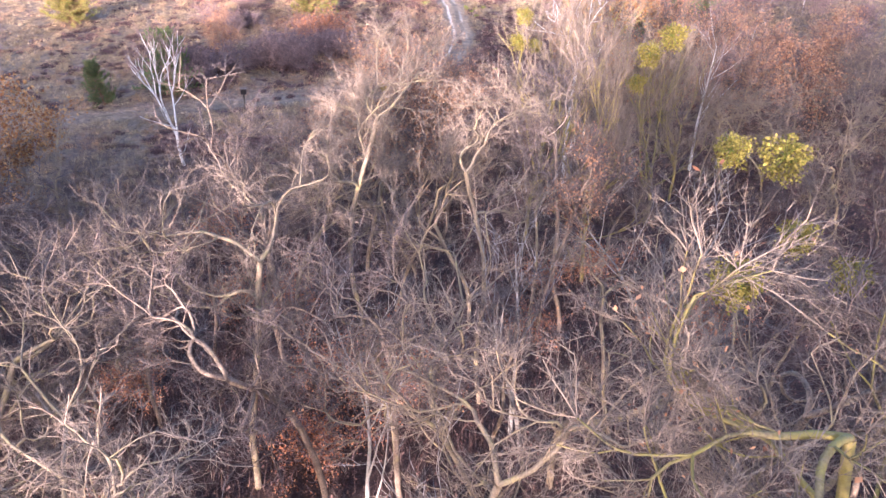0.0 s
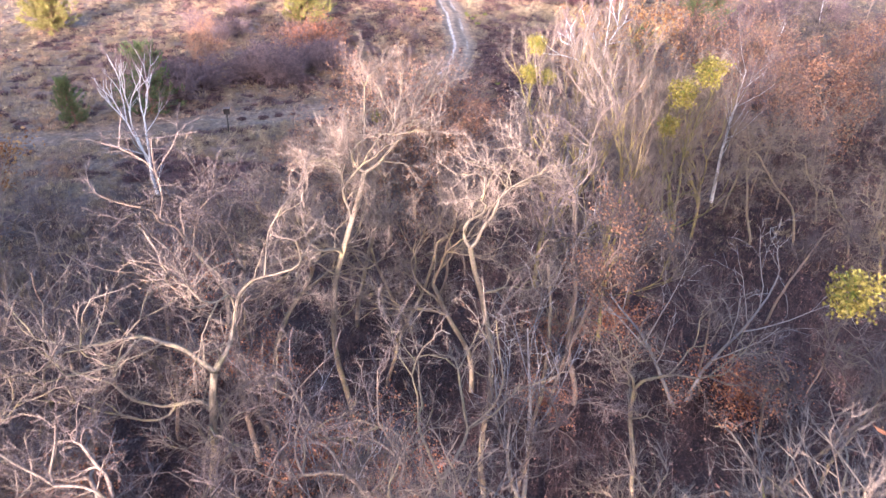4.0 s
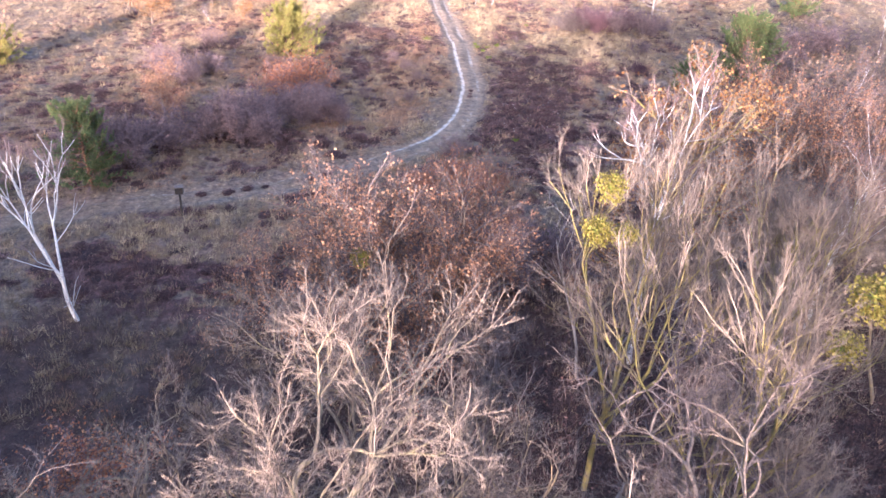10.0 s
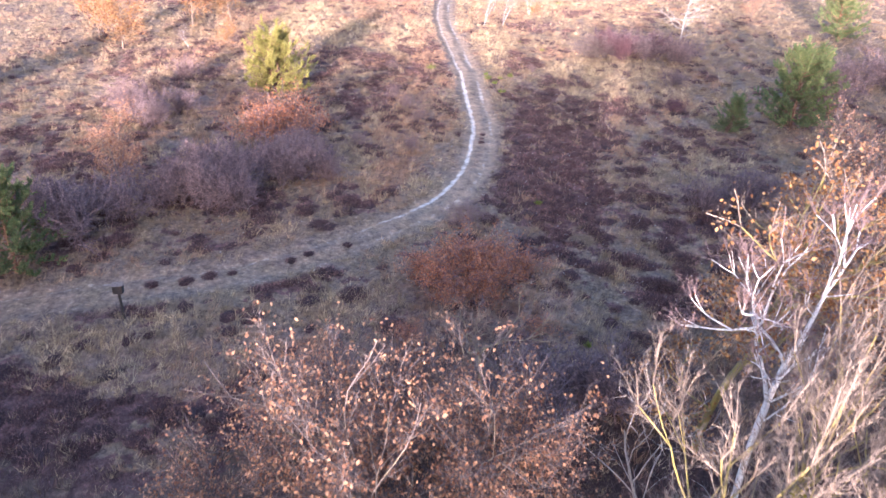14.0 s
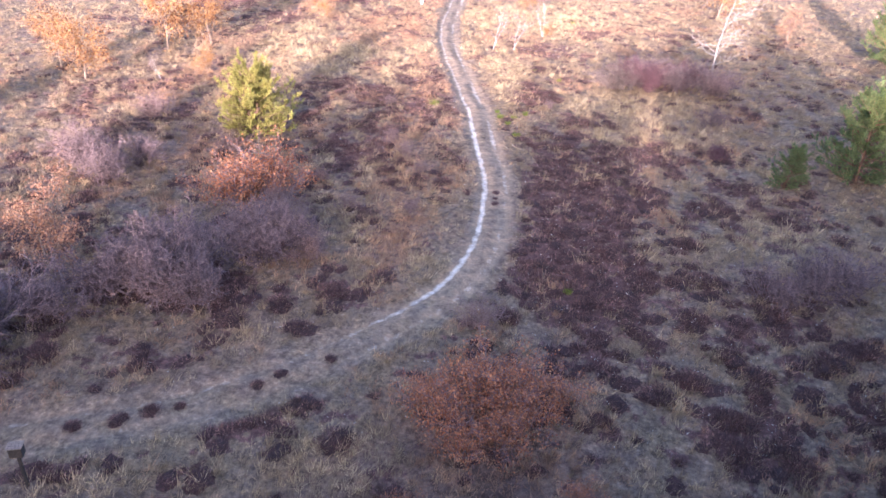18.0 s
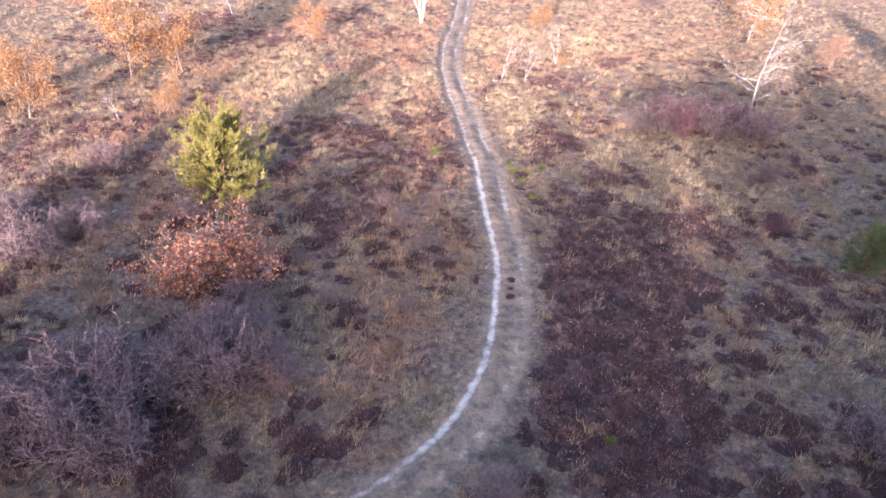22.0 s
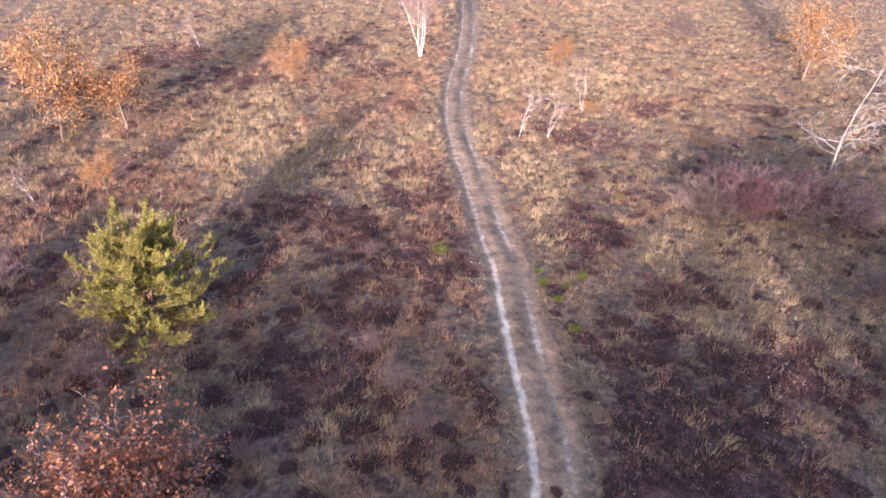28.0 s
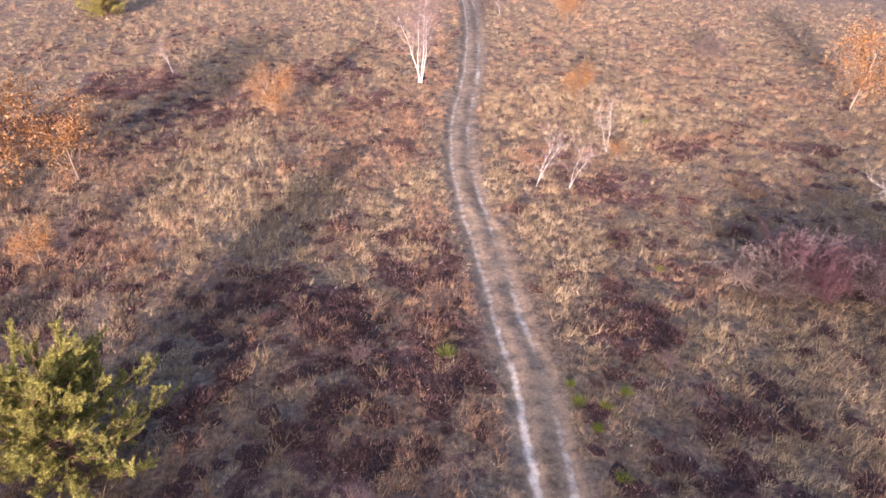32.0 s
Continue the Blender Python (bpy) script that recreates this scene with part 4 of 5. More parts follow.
TALL_BIRCH = forked_kind(267, M_BIRCH, M_TWIG_BIRCH, name="birch_tree", trunk=9.2, r=0.13, limb=1.9, curl=0.06, open=28, ratio=0.72, lean=3, low=2, sides=1, flat=0.0, twigs=5, twig=0.4, tip=0.0055, ways=[(-0.45, 0.0, 0.85), (0.4, 0.1, 0.9), (-0.1, 0.2, 1.0), (0.1, -0.2, 1.0)])
LEFT_BIRCH.put(-17.4, 43.4, "leaning white birch with several bare stems on open ground", H=9.2, turn=0, lean=(0, -8))
TALL_BIRCH.put(7.6, 41.4, "tall white-barked birch standing among bare trees", H=13.2, turn=0, lean=(0, -5))
BIRCHES[1].put(16.6, 44.4, "slender white-barked birch at the edge of the wood", H=12.0, turn=70)
BIRCHES[0].put(27.5, 66.0, "slender white-barked birch at the edge of the wood", H=8, turn=170)
BIRCHES[1].put(44.5, 92.5, "pale bare birch on the far heath", H=7, turn=20)
BIRCH_MULTI.put(-5.7, 131.1, "sunlit white birch with several bare stems beside the track", H=9.5, turn=200)
for x, y, h in [(2.5, 110.2, 5.2), (4.6, 110.1, 4.6), (8.3, 116.9, 5.0), (-27.1, 97.6, 2.8), (-27.4, 130.4, 3.8), (2.9, 159, 4)]:
    SMALL_BIRCH.put(x, y, "small white-stemmed birch on the sunlit heath", H=h, group="small birches")

DEAD = bare_kind(69, dict(taper=0.25, len=9.0, r=0.11, tilt=3, segs=(9, 6, 4, 1), wob=(0.06, 0.12, 0.2, 0.2), up=(0.02, 0.01, 0.0, 0.0), kids=(19, 5, 4),
                          **{"from": (0.08, 0.2, 0.1)}, ang=(82, 42, 42), ratio=(0.36, 0.42, 0.5), thin=(0.46, 0.55, 0.5), tip=0.016), M_BARK_PALE, M_TWIG_PALE, cut=2, name="dead_tree")
DEAD.put(23.8, 105.9, "bleached dead tree with bare spreading limbs", H=9.5, turn=0, lean=(3, 2))

PALE = bare_kind(70, dict(taper=0.3, stems=2, spread=0.3, len=7.5, r=0.09, tilt=14, segs=(8, 7, 5, 1), wob=(0.08, 0.1, 0.16, 0.2), up=(0.02, 0.08, 0.05, 0.0), kids=(6, 4, 4),
                          **{"from": (0.3, 0.3, 0.3)}, ang=(38, 34, 38), ratio=(0.5, 0.45, 0.4), thin=(0.55, 0.5, 0.5), tip=0.01), M_BARK_PALE, M_TWIG_PALE, cut=3, name="dead_tree")
PALE.put(5.6, 40.2, "slender dead tree with pale forked stems", H=8.6, turn=60, lean=(0, -6))
PALE.put(3.0, 19.6, "slender dead tree with pale forked stems in the wood", H=10.5, turn=160)
PALE.put(9.5, 26.5, "slender dead tree with pale forked stems in the wood", H=9.5, turn=250)
PALE.put(-1.8, 12.5, "slender dead tree with pale forked stems in the wood", H=10.5, turn=20)

# ---- pines ----
PINE_BROAD = Kind("pine_tree", "pine", pine_build(71, 4.9, 6.8, 108, M_NEEDLE, 3))
PINE_TALL = Kind("pine_tree", "pine", pine_build(72, 5.2, 5.4, 76, M_NEEDLE_DARK))
PINE_BROAD.put(-15.9, 86.3, "broad yellow-green pine lit by the low sun", 1.0, 0)
PINE_TALL.put(-22.7, 57.0, "dense green young pine beside the track", 0.95, 0)
PINE_TALL.put(25.9, 81.0, "dark green pine on the shaded heath", 1.2, 120)
PINE_TALL.put(20.4, 79.6, "low dark green pine bush on the shaded heath", 0.55, 200)
PINE_TALL.put(42.5, 109, "dark green pine at the heath's far side", 1.1, 60)
PINE_TALL.put(30, 86, "dark green pine on the shaded heath", 0.8, 10)
PINE_BROAD.put(-41, 79, "yellow-green pine on the open heath", 0.85, 130)
PINE_TALL.put(-27.5, 54.8, "small slender green juniper by the track", 0.5, 90, tall=1.3)
PINE_BROAD.put(-42, 151, "yellow-green pine on the open heath", 0.8, 240)

# ---- shrubs and young oaks ----
THICKET = bare_kind(81, spec_with(SHRUB, stems=22, kids=(5, 5, 4), tip=0.014), M_BARK_DARK, M_TWIG_PURPLE, cut=0, name="thorn_bush", category="bush")
REDBUSH = bare_kind(82, spec_with(SHRUB, stems=22, kids=(5, 5, 4)), M_BARK, M_TWIG_RED, cut=0, name="dogwood_bush", category="bush")
OAK_PINK = bare_kind(84, YOUNG_OAK, M_BARK, M_TWIG, cut=2, name="young_oak", category="tree", leaf=M_LEAF_BROWN, leaf_n=600, leaf_size=0.1, leaf_per=5, leaf_spread=0.14)
OAK_ORANGE = bare_kind(85, YOUNG_OAK, M_BARK, M_TWIG_TAN, cut=2, name="young_oak", category="tree", leaf=M_LEAF_ORANGE, leaf_n=1200, leaf_size=0.12, leaf_per=6, leaf_spread=0.16)
OAK_RED = bare_kind(86, spec_with(SHRUB, stems=16, spread=0.35, len=1.35, r=0.016, tilt=52, kids=(5, 4, 4), tip=0.009), M_BARK, M_TWIG_BIRCH, cut=0, name="oak_scrub", category="bush", leaf=M_LEAF_RED, leaf_n=1900, leaf_size=0.085, leaf_per=2, leaf_spread=0.08)
L_TH = "dense leafless thorn bush with purple-grey twigs"
for x, y, s in [(-15.5, 64.6, 1.25), (-13.4, 65.2, 1.1), (-17.6, 65.2, 1.1), (-16.5, 67.2, 1.2), (-14.4, 67.4, 1.1), (-11.4, 68.8, 1.1), (-9.9, 69.8, 0.95), (-12.2, 70.8, 0.9), (-21.2, 60.4, 1.3), (-24, 61.5, 1.2), (-19.4, 62.6, 0.9), (-25, 79, 1.0), (-22.4, 80.2, 0.8), (-23.5, 77.5, 0.9),
                (14.6, 66.3, 0.8), (16.8, 66.5, 0.9), (19.0, 66.8, 0.8), (3.0, 47.4, 1.2), (18.9, 90.6, 0.6), (5.2, 48.4, 1.0), (2.0, 49.2, 0.9), (18.2, 98.8, 1.0), (20.9, 98.9, 1.05), (15.2, 101.4, 1.0), (22.2, 98.0, 0.9)]:
    THICKET.put(x, y, L_TH, 1.12 * s, group="thorn bushes")
for x, y, s in [(14.4, 100.4, 1.15), (17.2, 100.6, 0.95), (19.4, 99.9, 1.1), (16.0, 99.0, 0.85), (17.3, 83.9, 0.55)]:
    REDBUSH.put(x, y, "spreading leafless bush with dark red and grey twigs", s, group="red-twigged bushes")
PINK_BUSH = bare_kind(87, spec_with(SHRUB, stems=18, tilt=42, kids=(5, 5, 4), tip=0.01), M_BARK, M_TWIG_BIRCH, cut=0, name="spindle_bush", category="bush")
TAN_BUSH = bare_kind(83, spec_with(SHRUB, stems=18, kids=(5, 5, 4)), M_BARK, M_TWIG, cut=0, name="hawthorn_bush", category="bush")
TAN_BUSH.put(12.4, 99.6, "arching leafless bush with tan and red-tipped twigs", 1.15)
TAN_BUSH.put(13.6, 98.8, "arching leafless bush with tan and red-tipped twigs", 0.9)
TAN_BUSH.put(23.6, 142.4, "pale leafless bush on the sunlit heath", 1.2)
for x, y, c in [(-12.0, 70.6, 1.05), (-11.6, 74.2, 0.8), (-26.3, 80.4, 1.15), (-8.6, 68.8, 0.7), (-24.2, 88.6, 0.9), (-10.3, 71.9, 0.8)]:
    PINK_BUSH.put(x, y, "rounded leafless bush with pinkish-grey twigs", c, group="pinkish bushes")
for x, y, c in [(-4.6, 82.6, 0.55), (-5.8, 84.9, 0.5), (-3.5, 80.2, 0.42), (-16.9, 82.6, 0.7), (0.0, 63.4, 0.75), (-3.8, 74.2, 0.5), (6.4, 92.9, 0.35), (-6.6, 92.7, 0.4), (-9.8, 78.4, 0.45), (-7.6, 74.6, 0.5)]:
    PINK_BUSH.put(x, y, "small pale leafless shrub among the heather", c, group="small shrubs")
for x, y, s in [(-20.6, 65.4, 1.0), (-21.7, 68.1, 1.0), (35.6, 117.6, 0.8)]:
    OAK_PINK.put(x, y, "young oak with sparse withered pinkish-brown leaves", s, group="withered young oaks")
for x, y, s in [(31.0, 127.8, 1.6), (-29.6, 106.5, 1.7), (-26, 109, 1.2), (-23.5, 99.4, 0.6), (8.0, 128, 0.75), (8.7, 115.4, 0.35), (-16.6, 121.4, 0.9), (10.7, 154.8, 0.95), (-37, 100, 1.2), (-33.5, 97, 1.2)]:
    OAK_ORANGE.put(x, y, "sunlit young oak with bright orange autumn leaves", s, group="orange oaks")
for x, y, s in [(0.2, 58.2, 1.3), (-1.3, 57.4, 1.0), (1.7, 57.6, 1.05), (-2.4, 58.4, 0.7), (2.9, 58.4, 0.8), (0.9, 56.2, 0.9), (-0.6, 55.8, 0.8), (-0.3, 59.9, 0.7), (1.2, 59.6, 0.8), (-2.8, 52.6, 0.5), (3.2, 53.4, 0.5), (-13.5, 76.6, 1.9), (-14.6, 76.0, 1.4), (-12.6, 76.9, 1.3)]:
    OAK_RED.put(x, y, "low oak scrub with rust-red withered leaves", s, group="oak scrub")

for i in range(14):
    x, y = RNG.uniform(-14, 16), RNG.uniform(14, 34)
    OAK_RED.put(x, y, "low oak scrub with rust-red withered leaves under the trees", RNG.uniform(0.8, 1.4), group="oak scrub")
OAK_ORANGE.put(-23.5, 36.5, "young oak with orange withered leaves at the wood's edge", H=7.5)
TUFT_OAK = forked_kind(281, M_BARK, M_TWIG, name="oak_tree", lean=1, curl=0.09, trunk=8.6, r=0.07, limb=0.55, limbs=4, low=1, twigs=6, twig=0.3, leaf=M_LEAF_BROWN, leaf_n=1200, leaf_size=0.075)
TUFT_OAK.put(4.3, 25.4, "slender tree with a tuft of pinkish-brown leaves", H=11.0, turn=30)

for i in range(26):
    x, y = RNG.uniform(25, 52), RNG.uniform(52, 92)
    if abs(x) > 12 + 0.62 * y or (x - 25.9) ** 2 + (y - 81) ** 2 < 20:
        continue
    if i % 2:
        THICKET.put(x, y, L_TH, RNG.uniform(1.1, 1.7), group="thorn bushes")
    else:
        BACK[i // 2 % 2].put(x, y, "small bare tree in scrub at the heath's side", H=RNG.uniform(4.5, 7), group="bare trees of the wood")
for x, y, h in [(31, 58, 6.5), (27.5, 62, 5.5), (37, 70, 6), (25.5, 50.5, 8)]:
    OAK_PINK.put(x, y, "young oak with sparse withered pinkish-brown leaves", H=h, group="withered young oaks")

# ---- mistletoe ----
MISTLE = Kind("mistletoe", "mistletoe", mistletoe_build(91, 0.45, 1100))
for x, y, z, s in [(3.5, 33.3, 12.5, 0.9), (3.25, 33.0, 11.4, 0.9), (4.0, 33.2, 11.2, 0.75), (9.4, 30.2, 12.5, 1.3), (8.4, 29.6, 11.9, 1.2), (8.0, 29.4, 10.7, 0.9), (4.7, 9.5, 13.8, 0.9), (5.6, 13.0, 14.6, 0.8), (6.8, 13.2, 14.4, 1.05), (7.2, 12.6, 12.9, 0.85), (8.6, 12.6, 12.0, 0.95), (-3.3, 36.8, 8.0, 0.7)]:
    MISTLE.put(x, y, "round yellow-green mistletoe clump growing on a bare branch", s, z=z, group="mistletoe clumps")

# ---- nest box on its post ----


def block(name, parent, size, at, mat, bevel=0.01, label=""):
    bm = bmesh.new()
    bmesh.ops.create_cube(bm, size=1, matrix=Matrix.Translation(at) @ Matrix.Diagonal((*size, 1)))
    bmesh.ops.bevel(bm, geom=bm.edges[:], offset=bevel, segments=1, affect="EDGES")
    me = bpy.data.meshes.new(name)
    bm.to_mesh(me)
    bm.free()
    me.materials.append(mat)
    return part(name, me, parent, label)


def nest_box():
    root = new("box_on_post")
    block("post", root, (0.1, 0.1, 1.6), (0, 0, 0.7), M_TARRED)
    block("box", root, (0.42, 0.3, 0.4), (0, 0, 1.7), M_TARRED)
    block("lid", root, (0.5, 0.4, 0.04), (0, 0.01, 1.925), M_BARK, 0.008, "pale weathered board lid")
    root.matrix_basis = pose(-15.8, 53.4, height(-15.8, 53.4), 0, 2, 12)
    tagged(root, "dark wooden box with pale lid on a post by the track", "nest box")


nest_box()

# ---- low growth ----


def scatter(n, x0, x1, y0, y1, rng):
    return rng.uniform(x0, x1, n), rng.uniform(y0, y1, n)


def grass_field():
    rng = np.random.RandomState(5)
    per = 13
    x, y = scatter(270000, -72, 72, 36, 174, rng)
    # thinner far away and to the sides
    keep = (rng.rand(len(x)) < np.clip(1.3 - (y - 95) / 90, 0.4, 1)) & (np.abs(x) < 24 + 0.6 * (y - 30)) & (rng.rand(len(x)) < np.clip(1.4 - np.abs(x) / 60, 0.3, 1))
    x, y = x[keep], y[keep]
    d, side, _ = track_at(x, y)
    tuft = waves(x, y, 2.6, 21) + 0.5 * waves(x, y, 0.9, 22)
    keep = (d > 1.35 + 0.3 * tuft) & (rng.rand(len(x)) < np.clip(0.7 + 0.45 * tuft - 0.85 * heather_cover(x, y) + 0.5 * straw_at(x, y) + 0.4 * rust_at(x, y), 0.08, 1) * (1 - 0.6 * wood_at(x, y)))
    x, y = x[keep], y[keep]
    straw = straw_at(x, y)
    tuft = tuft[keep] + 0.8 * straw
    rusty = waves(x, y, 8, 23) + 1.1 * np.exp(-((x + 4.5) / 2.5) ** 2) * (y > 64) + 0.9 * rust_at(x, y) - 0.9 * straw + rng.normal(size=len(x)) * 0.5 > 0.75
    tall = rng.rand(len(x)) ** 3
    size = (0.6 + 0.9 * tall) * (1 + 0.35 * np.clip(tuft, -0.6, 1))
    tone = np.clip(0.36 + 0.2 * waves(x, y, 1.3, 24) + 0.16 * waves(x, y, 5, 25) + 0.22 * straw + 0.42 * tall + rng.normal(size=len(x)) * 0.13, 0, 1)
    at = np.repeat(np.stack([x, y, land(x, y) - 0.02], 1), per, 0)
    size, rusty, tone = np.repeat(size, per), np.repeat(rusty, per), np.repeat(tone, per)
    off = rng.normal(size=(len(at), 2)) * 0.085
    at[:, :2] += off
    dd = np.concatenate([off * 3.5 + rng.normal(size=off.shape) * 0.3, np.ones((len(at), 1))], 1)
    dd[:, 0] += 0.2
    dd /= np.linalg.norm(dd, axis=1)[:, None]
    L = rng.uniform(0.16, 0.48, len(at)) * size
    for name, sel, mat, lab in (("dry_grass", ~rusty, M_GRASS, "dry straw-coloured heath grass in tufts"), ("rusty_grass", rusty, M_RUST_GRASS, "rust-brown dry grass and bracken litter")):
        me = mesh_of(name, *blades(at[sel], dd[sel], L[sel], rng.uniform(0.014, 0.032, sel.sum()), rng), mat, False)
        me.attributes.new("tone", "FLOAT", "POINT").data.foreach_set("value", np.repeat(tone[sel], 3).astype(np.float32))
        tagged(new(name, me), lab, "grass", kind="stuff")


def heather_field():
    rng = np.random.RandomState(6)
    x, y = scatter(1450000, -34, 32, 44, 134, rng)
    d, side, _ = track_at(x, y)
    keep = (d > 1.6) & (rng.rand(len(x)) < 0.75 * heather_cover(x, y)) & (wood_at(x, y) < 0.5)
    x, y = x[keep], y[keep]
    dd = rng.normal(size=(len(x), 3)) * 0.5
    dd[:, 2] = 1
    dd /= np.linalg.norm(dd, axis=1)[:, None]
    me = mesh_of("heather", *blades(np.stack([x, y, land(x, y) - 0.02], 1), dd, rng.uniform(0.1, 0.24, len(x)), rng.uniform(0.015, 0.03, len(x)), rng), M_HEATHER, False)
    tagged(new("heather", me), "low dark purple-brown heather carpet", "heather", kind="stuff")


def litter_field():
    rng = np.random.RandomState(8)
    x, y = scatter(90000, -34, 40, 6, 66, rng)
    keep = rng.rand(len(x)) < wood_at(x, y)
    x, y = x[keep], y[keep]
    me = mesh_of("leaf_litter", *leaves(rng, np.stack([x, y, land(x, y) + rng.uniform(0.02, 0.5, len(x)) ** 2], 1), 0.13, 0, 1, 0.02), M_LITTER, False)
    tagged(new("leaf_litter", me), "fallen brown leaves under the bare trees", "leaves", kind="stuff")
    # thin upright brush under the trees
    x, y = scatter(150000, -34, 40, 6, 66, rng)
    keep = (rng.rand(len(x)) < brush_at(x, y) * np.clip(0.5 + 0.6 * waves(x, y, 5, 41), 0, 1)) & (track_at(x, y)[0] > 2)
    x, y = x[keep], y[keep]
    dd = rng.normal(size=(len(x), 3)) * 0.3
    dd[:, 2] = 1
    dd /= np.linalg.norm(dd, axis=1)[:, None]
    me = mesh_of("brushwood", *blades(np.stack([x, y, land(x, y) - 0.02], 1), dd, rng.uniform(0.3, 1.5, len(x)), 0.022, rng), M_TWIG_DARK, False)
    tagged(new("brushwood", me), "thin leafless brushwood under the trees", "brushwood", kind="stuff")


M_LICHEN = leafy("pale_lichen", [(0, (0.42, 0.4, 0.36)), (1, (0.7, 0.68, 0.62))], 0.1)


def lichen_field():
    rng = np.random.RandomState(9)
    x, y = scatter(5200, -16, 22, 56, 112, rng)
    keep = (rng.rand(len(x)) < 0.25 + 0.75 * heather_cover(x, y)) & (track_at(x, y)[0] > 1.4)
    x, y = x[keep], y[keep]
    me = mesh_of("lichen_flecks", *leaves(rng, np.stack([x, y, land(x, y) + 0.13], 1), 0.06, 0, 2, 0.05), M_LICHEN, False)
    tagged(new("lichen_flecks", me), "pale lichen flecks and bleached leaves on the heather", "lichen", kind="stuff")


grass_field()
lichen_field()
heather_field()
litter_field()


def mound(rng, rings, seg, rough=0.16):
    """An uneven low cushion of radius 0.5: verts, faces, totals."""
    a = np.arange(seg) * 2 * np.pi / seg
    lobes = 1 + 0.22 * np.sin(2 * a + rng.uniform(0, 6)) + 0.12 * np.sin(5 * a + rng.uniform(0, 6))
    V = []
    for i in range(rings):
        f = i / rings
        r = 0.5 * math.cos(f * 1.45) * lobes * (1 + rng.normal(size=seg) * rough * 0.6)
        z = -0.04 + 0.16 * math.sin(f * 1.45) * (1 + rng.normal(size=seg) * rough)
        V.append(np.stack([np.cos(a) * r, np.sin(a) * r, z], 1))
    V = np.concatenate(V + [np.array([[0.0, 0, 0.125]])])
    F, T = [], []
    for i in range(rings - 1):
        for j in range(seg):
            k = (j + 1) % seg
            F += [i * seg + j, i * seg + k, (i + 1) * seg + k, (i + 1) * seg + j]
            T.append(4)
    for j in range(seg):
        F += [(rings - 1) * seg + j, (rings - 1) * seg + (j + 1) % seg, rings * seg]
        T.append(3)
    return V, np.array(F), np.array(T)


def sprigs_on(rng, n, size=0.5):
    a, rr = rng.uniform(0, 6.283, n), rng.uniform(0, 1.08, n) ** 0.6
    at = np.stack([np.cos(a) * rr * size, np.sin(a) * rr * size, 0.12 * np.sqrt(np.clip(1 - rr * rr, 0, 1)) - 0.03], 1)
    d = np.stack([np.cos(a) * rr * 0.8, np.sin(a) * rr * 0.8, np.full(n, 0.8)], 1) + rng.normal(size=(n, 3)) * 0.35
    return at, d / np.linalg.norm(d, axis=1)[:, None]


def clump_build(seed):
    def build(root):
        rng = np.random.RandomState(seed)
        part("mound", mesh_of("mound", *mound(rng, 5, 14), M_HEATHER_BODY), root)
        at, d = sprigs_on(rng, 640, 0.56)
        part("tuft", mesh_of("tuft", *blades(at, d, rng.uniform(0.1, 0.26, 640), 0.02, rng), M_HEATHER, False), root)
    return build


CLUMPS = [Kind("heather_clump", "heather", clump_build(101 + i)) for i in range(5)]


def heather_rest():
    """The many smaller clumps, joined."""
    rng = np.random.RandomState(12)
    x, y = scatter(26000, -44, 38, 45, 150, rng)
    d = track_at(x, y)[0]
    keep = (d > 1.8) & (wood_at(x, y) < 0.4) & (rng.rand(len(x)) < np.clip(0.8 * heather_cover(x, y) + 0.25 * np.clip(waves(x, y, 11, 61), 0, 1) - 0.5 * straw_at(x, y), 0.02, 1) * np.where(y > 105, 0.5, 1))
    x, y = x[keep], y[keep]
    N = len(x)
    size = rng.uniform(0.35, 1.1, N)
    n = 80
    at, d = sprigs_on(rng, n * N)
    wide = rng.uniform(0.7, 1.4, N)
    at[:, 0] *= np.repeat(wide, n)
    base = [mound(rng, 3, 9) for _ in range(7)]
    pick, spot = rng.randint(0, 7, N), np.stack([x, y, land(x, y)], 1)
    V, F, T, k = [], [], [], 0
    for i in range(N):
        v, f, t = base[pick[i]]
        V.append(v * (0.92 * size[i] * wide[i], 0.92 * size[i], 0.85 * size[i]) + spot[i])
        F.append(f + k)
        T.append(t)
        k += len(v)
    tagged(new("heather_cushions", mesh_of("heather_cushions", np.concatenate(V), np.concatenate(F), np.concatenate(T), M_HEATHER_BODY)), "small dark heather cushions among the grass", "heather", kind="stuff")
    size = np.repeat(size, n)
    at = at * size[:, None] + np.repeat(np.stack([x, y, land(x, y)], 1), n, 0)
    me = mesh_of("heather_tufts", *blades(at, d, rng.uniform(0.1, 0.26, n * N), 0.03, rng), M_HEATHER, False)
    tagged(new("heather_tufts", me), "sprigs of dark heather among the grass", "heather", kind="stuff")


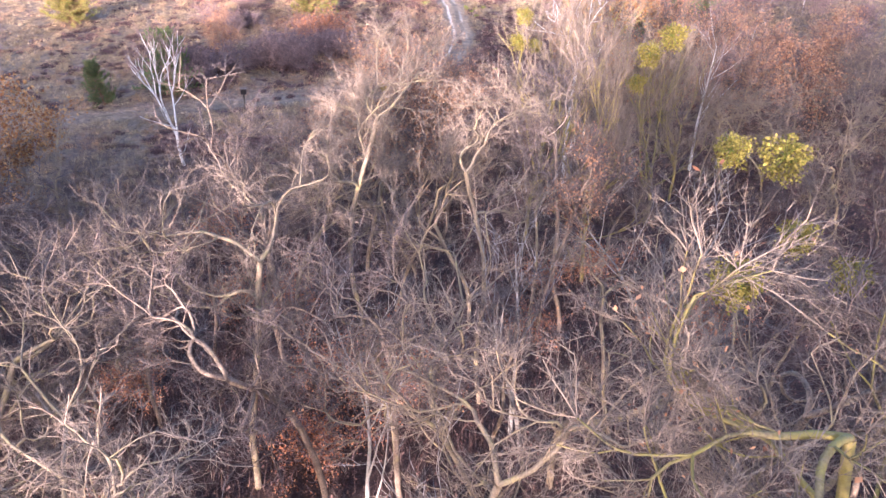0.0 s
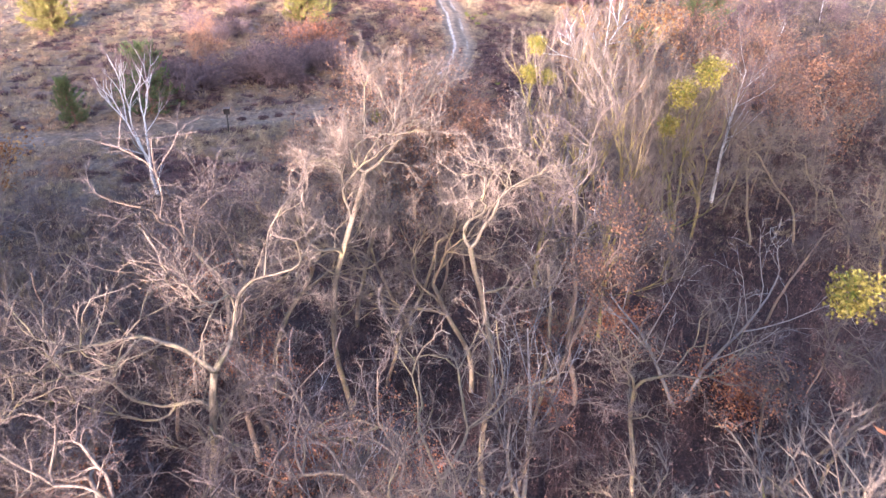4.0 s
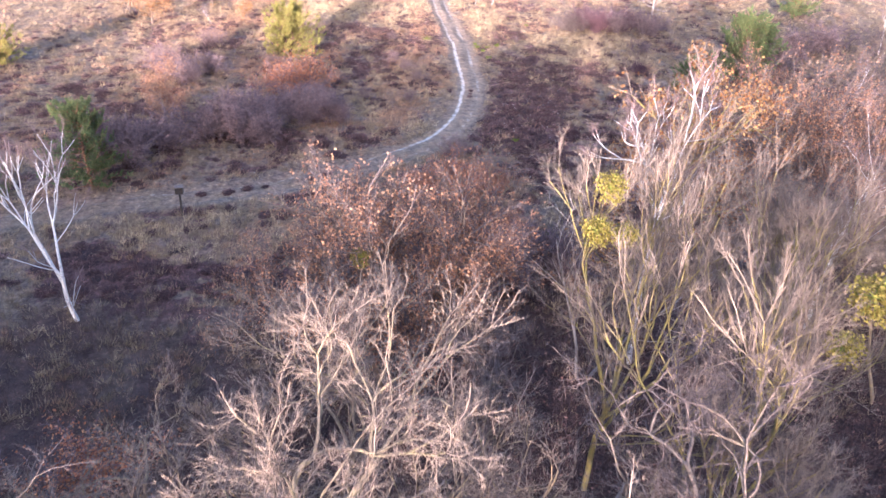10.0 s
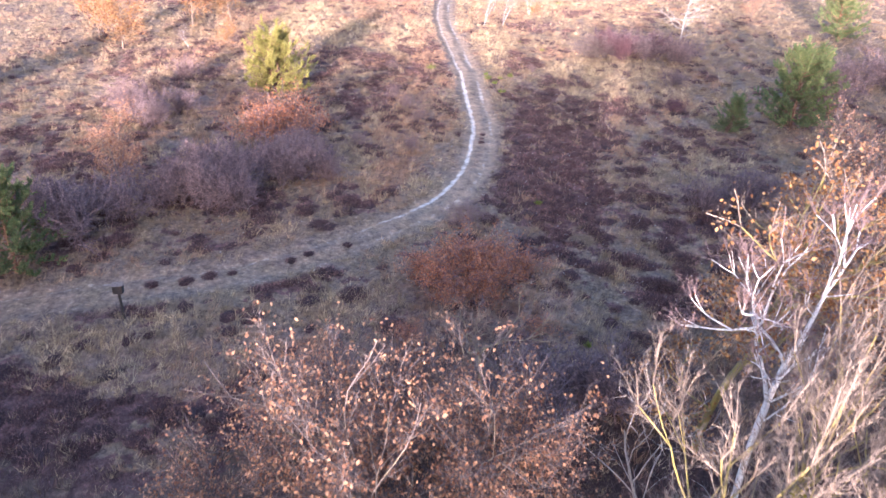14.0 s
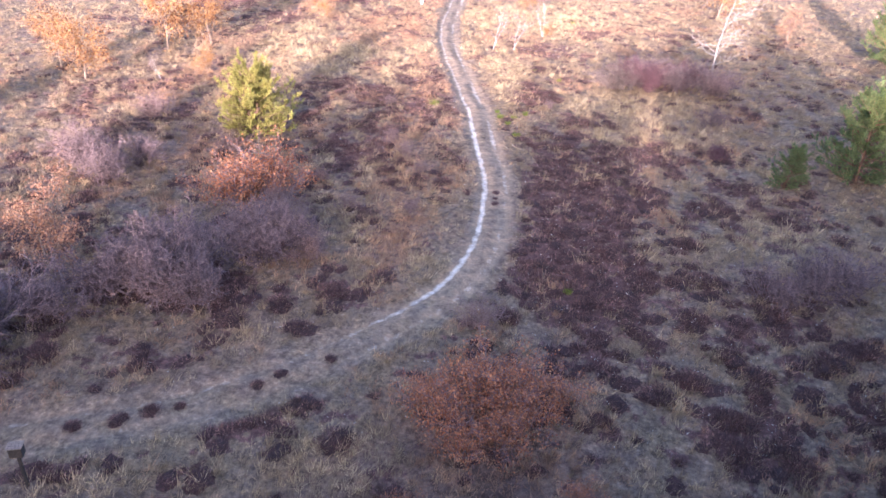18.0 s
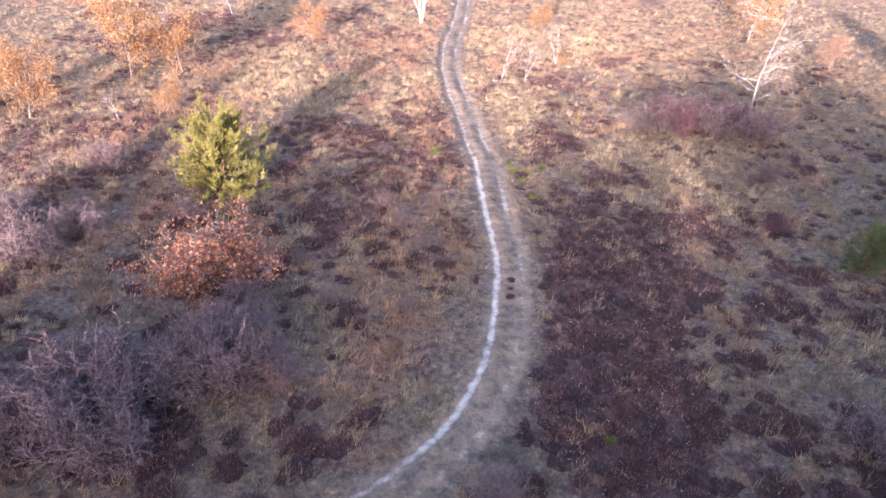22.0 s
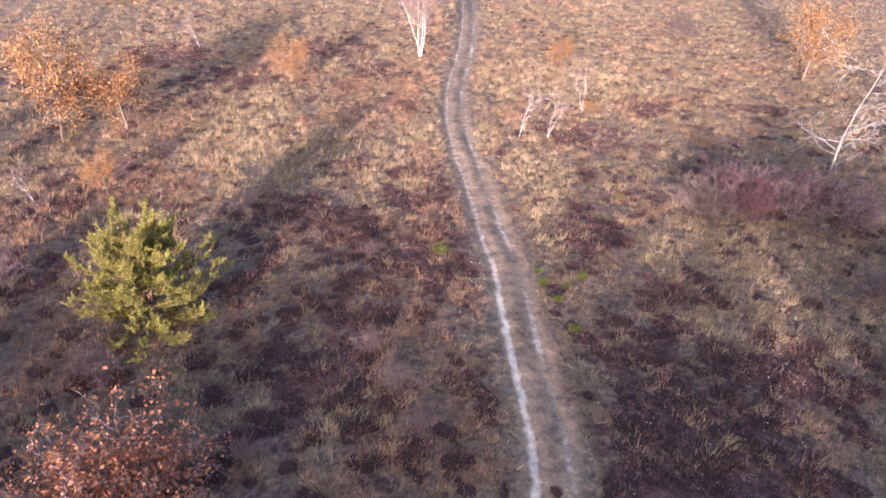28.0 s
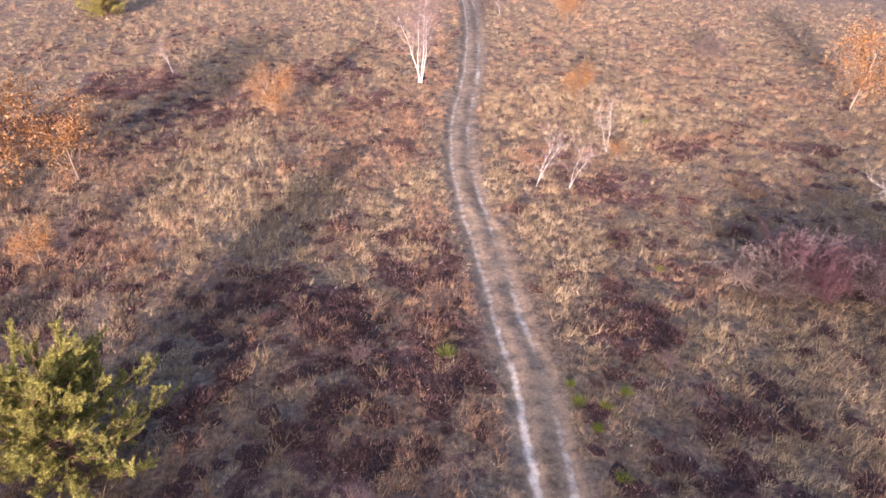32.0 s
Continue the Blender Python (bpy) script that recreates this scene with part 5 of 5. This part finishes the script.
heather_rest()
L_CLUMP = "low dark heather clump on the heath"
SEEN = [(-8.9, 94.6, 1.7), (-7.6, 95.6, 1.5), (-9.8, 96.4, 1.6), (-10.9, 95.2, 1.4), (-11.8, 97.2, 1.5), (-6.9, 90.4, 1.5), (-5.6, 89.2, 1.3), (-7.8, 89.6, 1.4), (-3.6, 87.6, 1.1), (4.6, 95.4, 1.5), (5.9, 96.2, 1.6), (7.2, 95.2, 1.5), (6.4, 94.2, 1.2),
        (-3.63, 79.22, 1.3), (-2.02, 78.75, 1.3), (-3.47, 78.1, 0.9), (8.85, 90, 1.7), (11, 89.6, 1.5), (12.2, 86.7, 1.6), (13.6, 86, 1.6), (16.3, 86.2, 1.5), (-6, 87.4, 1.2), (-8.8, 88.1, 1.4),
        (-11.7, 91.4, 1.5), (-9.7, 87.1, 1.3), (-12.7, 89.8, 1.6), (-13, 83.7, 1.5), (-10.5, 83.1, 1.6), (-11.8, 81.7, 1.4), (-6.7, 73.2, 1.2), (-11.4, 63, 1.5), (-9.5, 64.4, 1.5), (-8.4, 62.6, 1.3), (-7.2, 65.7, 1.5),
        (-4.9, 67.1, 1.7), (10, 67.7, 1.1), (10.6, 64.6, 1.2), (11.2, 62, 1.5), (9, 60.3, 1.6), (9.9, 58.1, 1.4), (7.2, 59.2, 1.6), (12.1, 60.7, 1.5), (-15.6, 56.2, 0.7), (-14, 56.6, 0.8), (1.4, 77.5, 0.5), (1.25, 76, 0.5), (1.3, 76.7, 0.35), (-6.5, 60.7, 0.55), (-9.2, 58.8, 0.6), (-8.4, 59.5, 0.6), (-12.95, 57.1, 0.8), (-11.9, 57.4, 0.5),
        (22, 68.5, 1.3), (17.4, 62.4, 1.8), (15.3, 61.4, 1.7), (11.9, 71.5, 1.5), (15.5, 75.7, 1.6), (18.3, 75, 1.5)]
for i, (x, y, c) in enumerate(SEEN):
    CLUMPS[i % 5].put(x, y, L_CLUMP, c * 0.85, group="heather clumps")


def broom_build(root):
    rng = np.random.RandomState(121)
    n = 240
    a, rr = rng.uniform(0, 6.283, n), rng.uniform(0, 1, n) ** 0.5
    at = np.stack([np.cos(a) * rr * 0.18, np.sin(a) * rr * 0.18, -0.03 + 0 * a], 1)
    d = np.stack([np.cos(a) * rr * 0.7, np.sin(a) * rr * 0.7, np.ones(n)], 1) + rng.normal(size=(n, 3)) * 0.2
    d /= np.linalg.norm(d, axis=1)[:, None]
    part("sprays", mesh_of("sprays", *blades(at, d, 0.45 * rng.uniform(0.4, 1.1, n), 0.02, rng), M_GREEN, False), root)


BROOM = Kind("broom_plant", "plant", broom_build)
for x, y, c in [(3.35, 90.1, 0.9), (3.3, 86.5, 1.0), (-2.98, 93.3, 1.3), (2.8, 88.9, 0.8), (4.3, 91, 0.9), (2.3, 90.4, 1.0), (2.1, 91.4, 0.7), (8.2, 101, 0.8), (6.2, 103.5, 0.7), (12.5, 123, 0.9), (4.5, 66.5, 0.8), (3.1, 49.8, 0.8), (5.4, 52.6, 0.7)]:
    BROOM.put(x, y, "small yellow-green broom plant among dry grass", c, group="broom plants")
placed = 0
while placed < 250:
    x, y = RNG.uniform(-34, 28), RNG.uniform(46, 128)
    d = track_at(x, y)[0][0]
    if d < 1.9 or wood_at(x, y)[0] > 0.3 or RNG.random() > 0.25 + heather_at(x, y)[0]:
        continue
    CLUMPS[placed % 5].put(x, y, L_CLUMP, RNG.uniform(0.5, 1.35), group="heather clumps")
    placed += 1
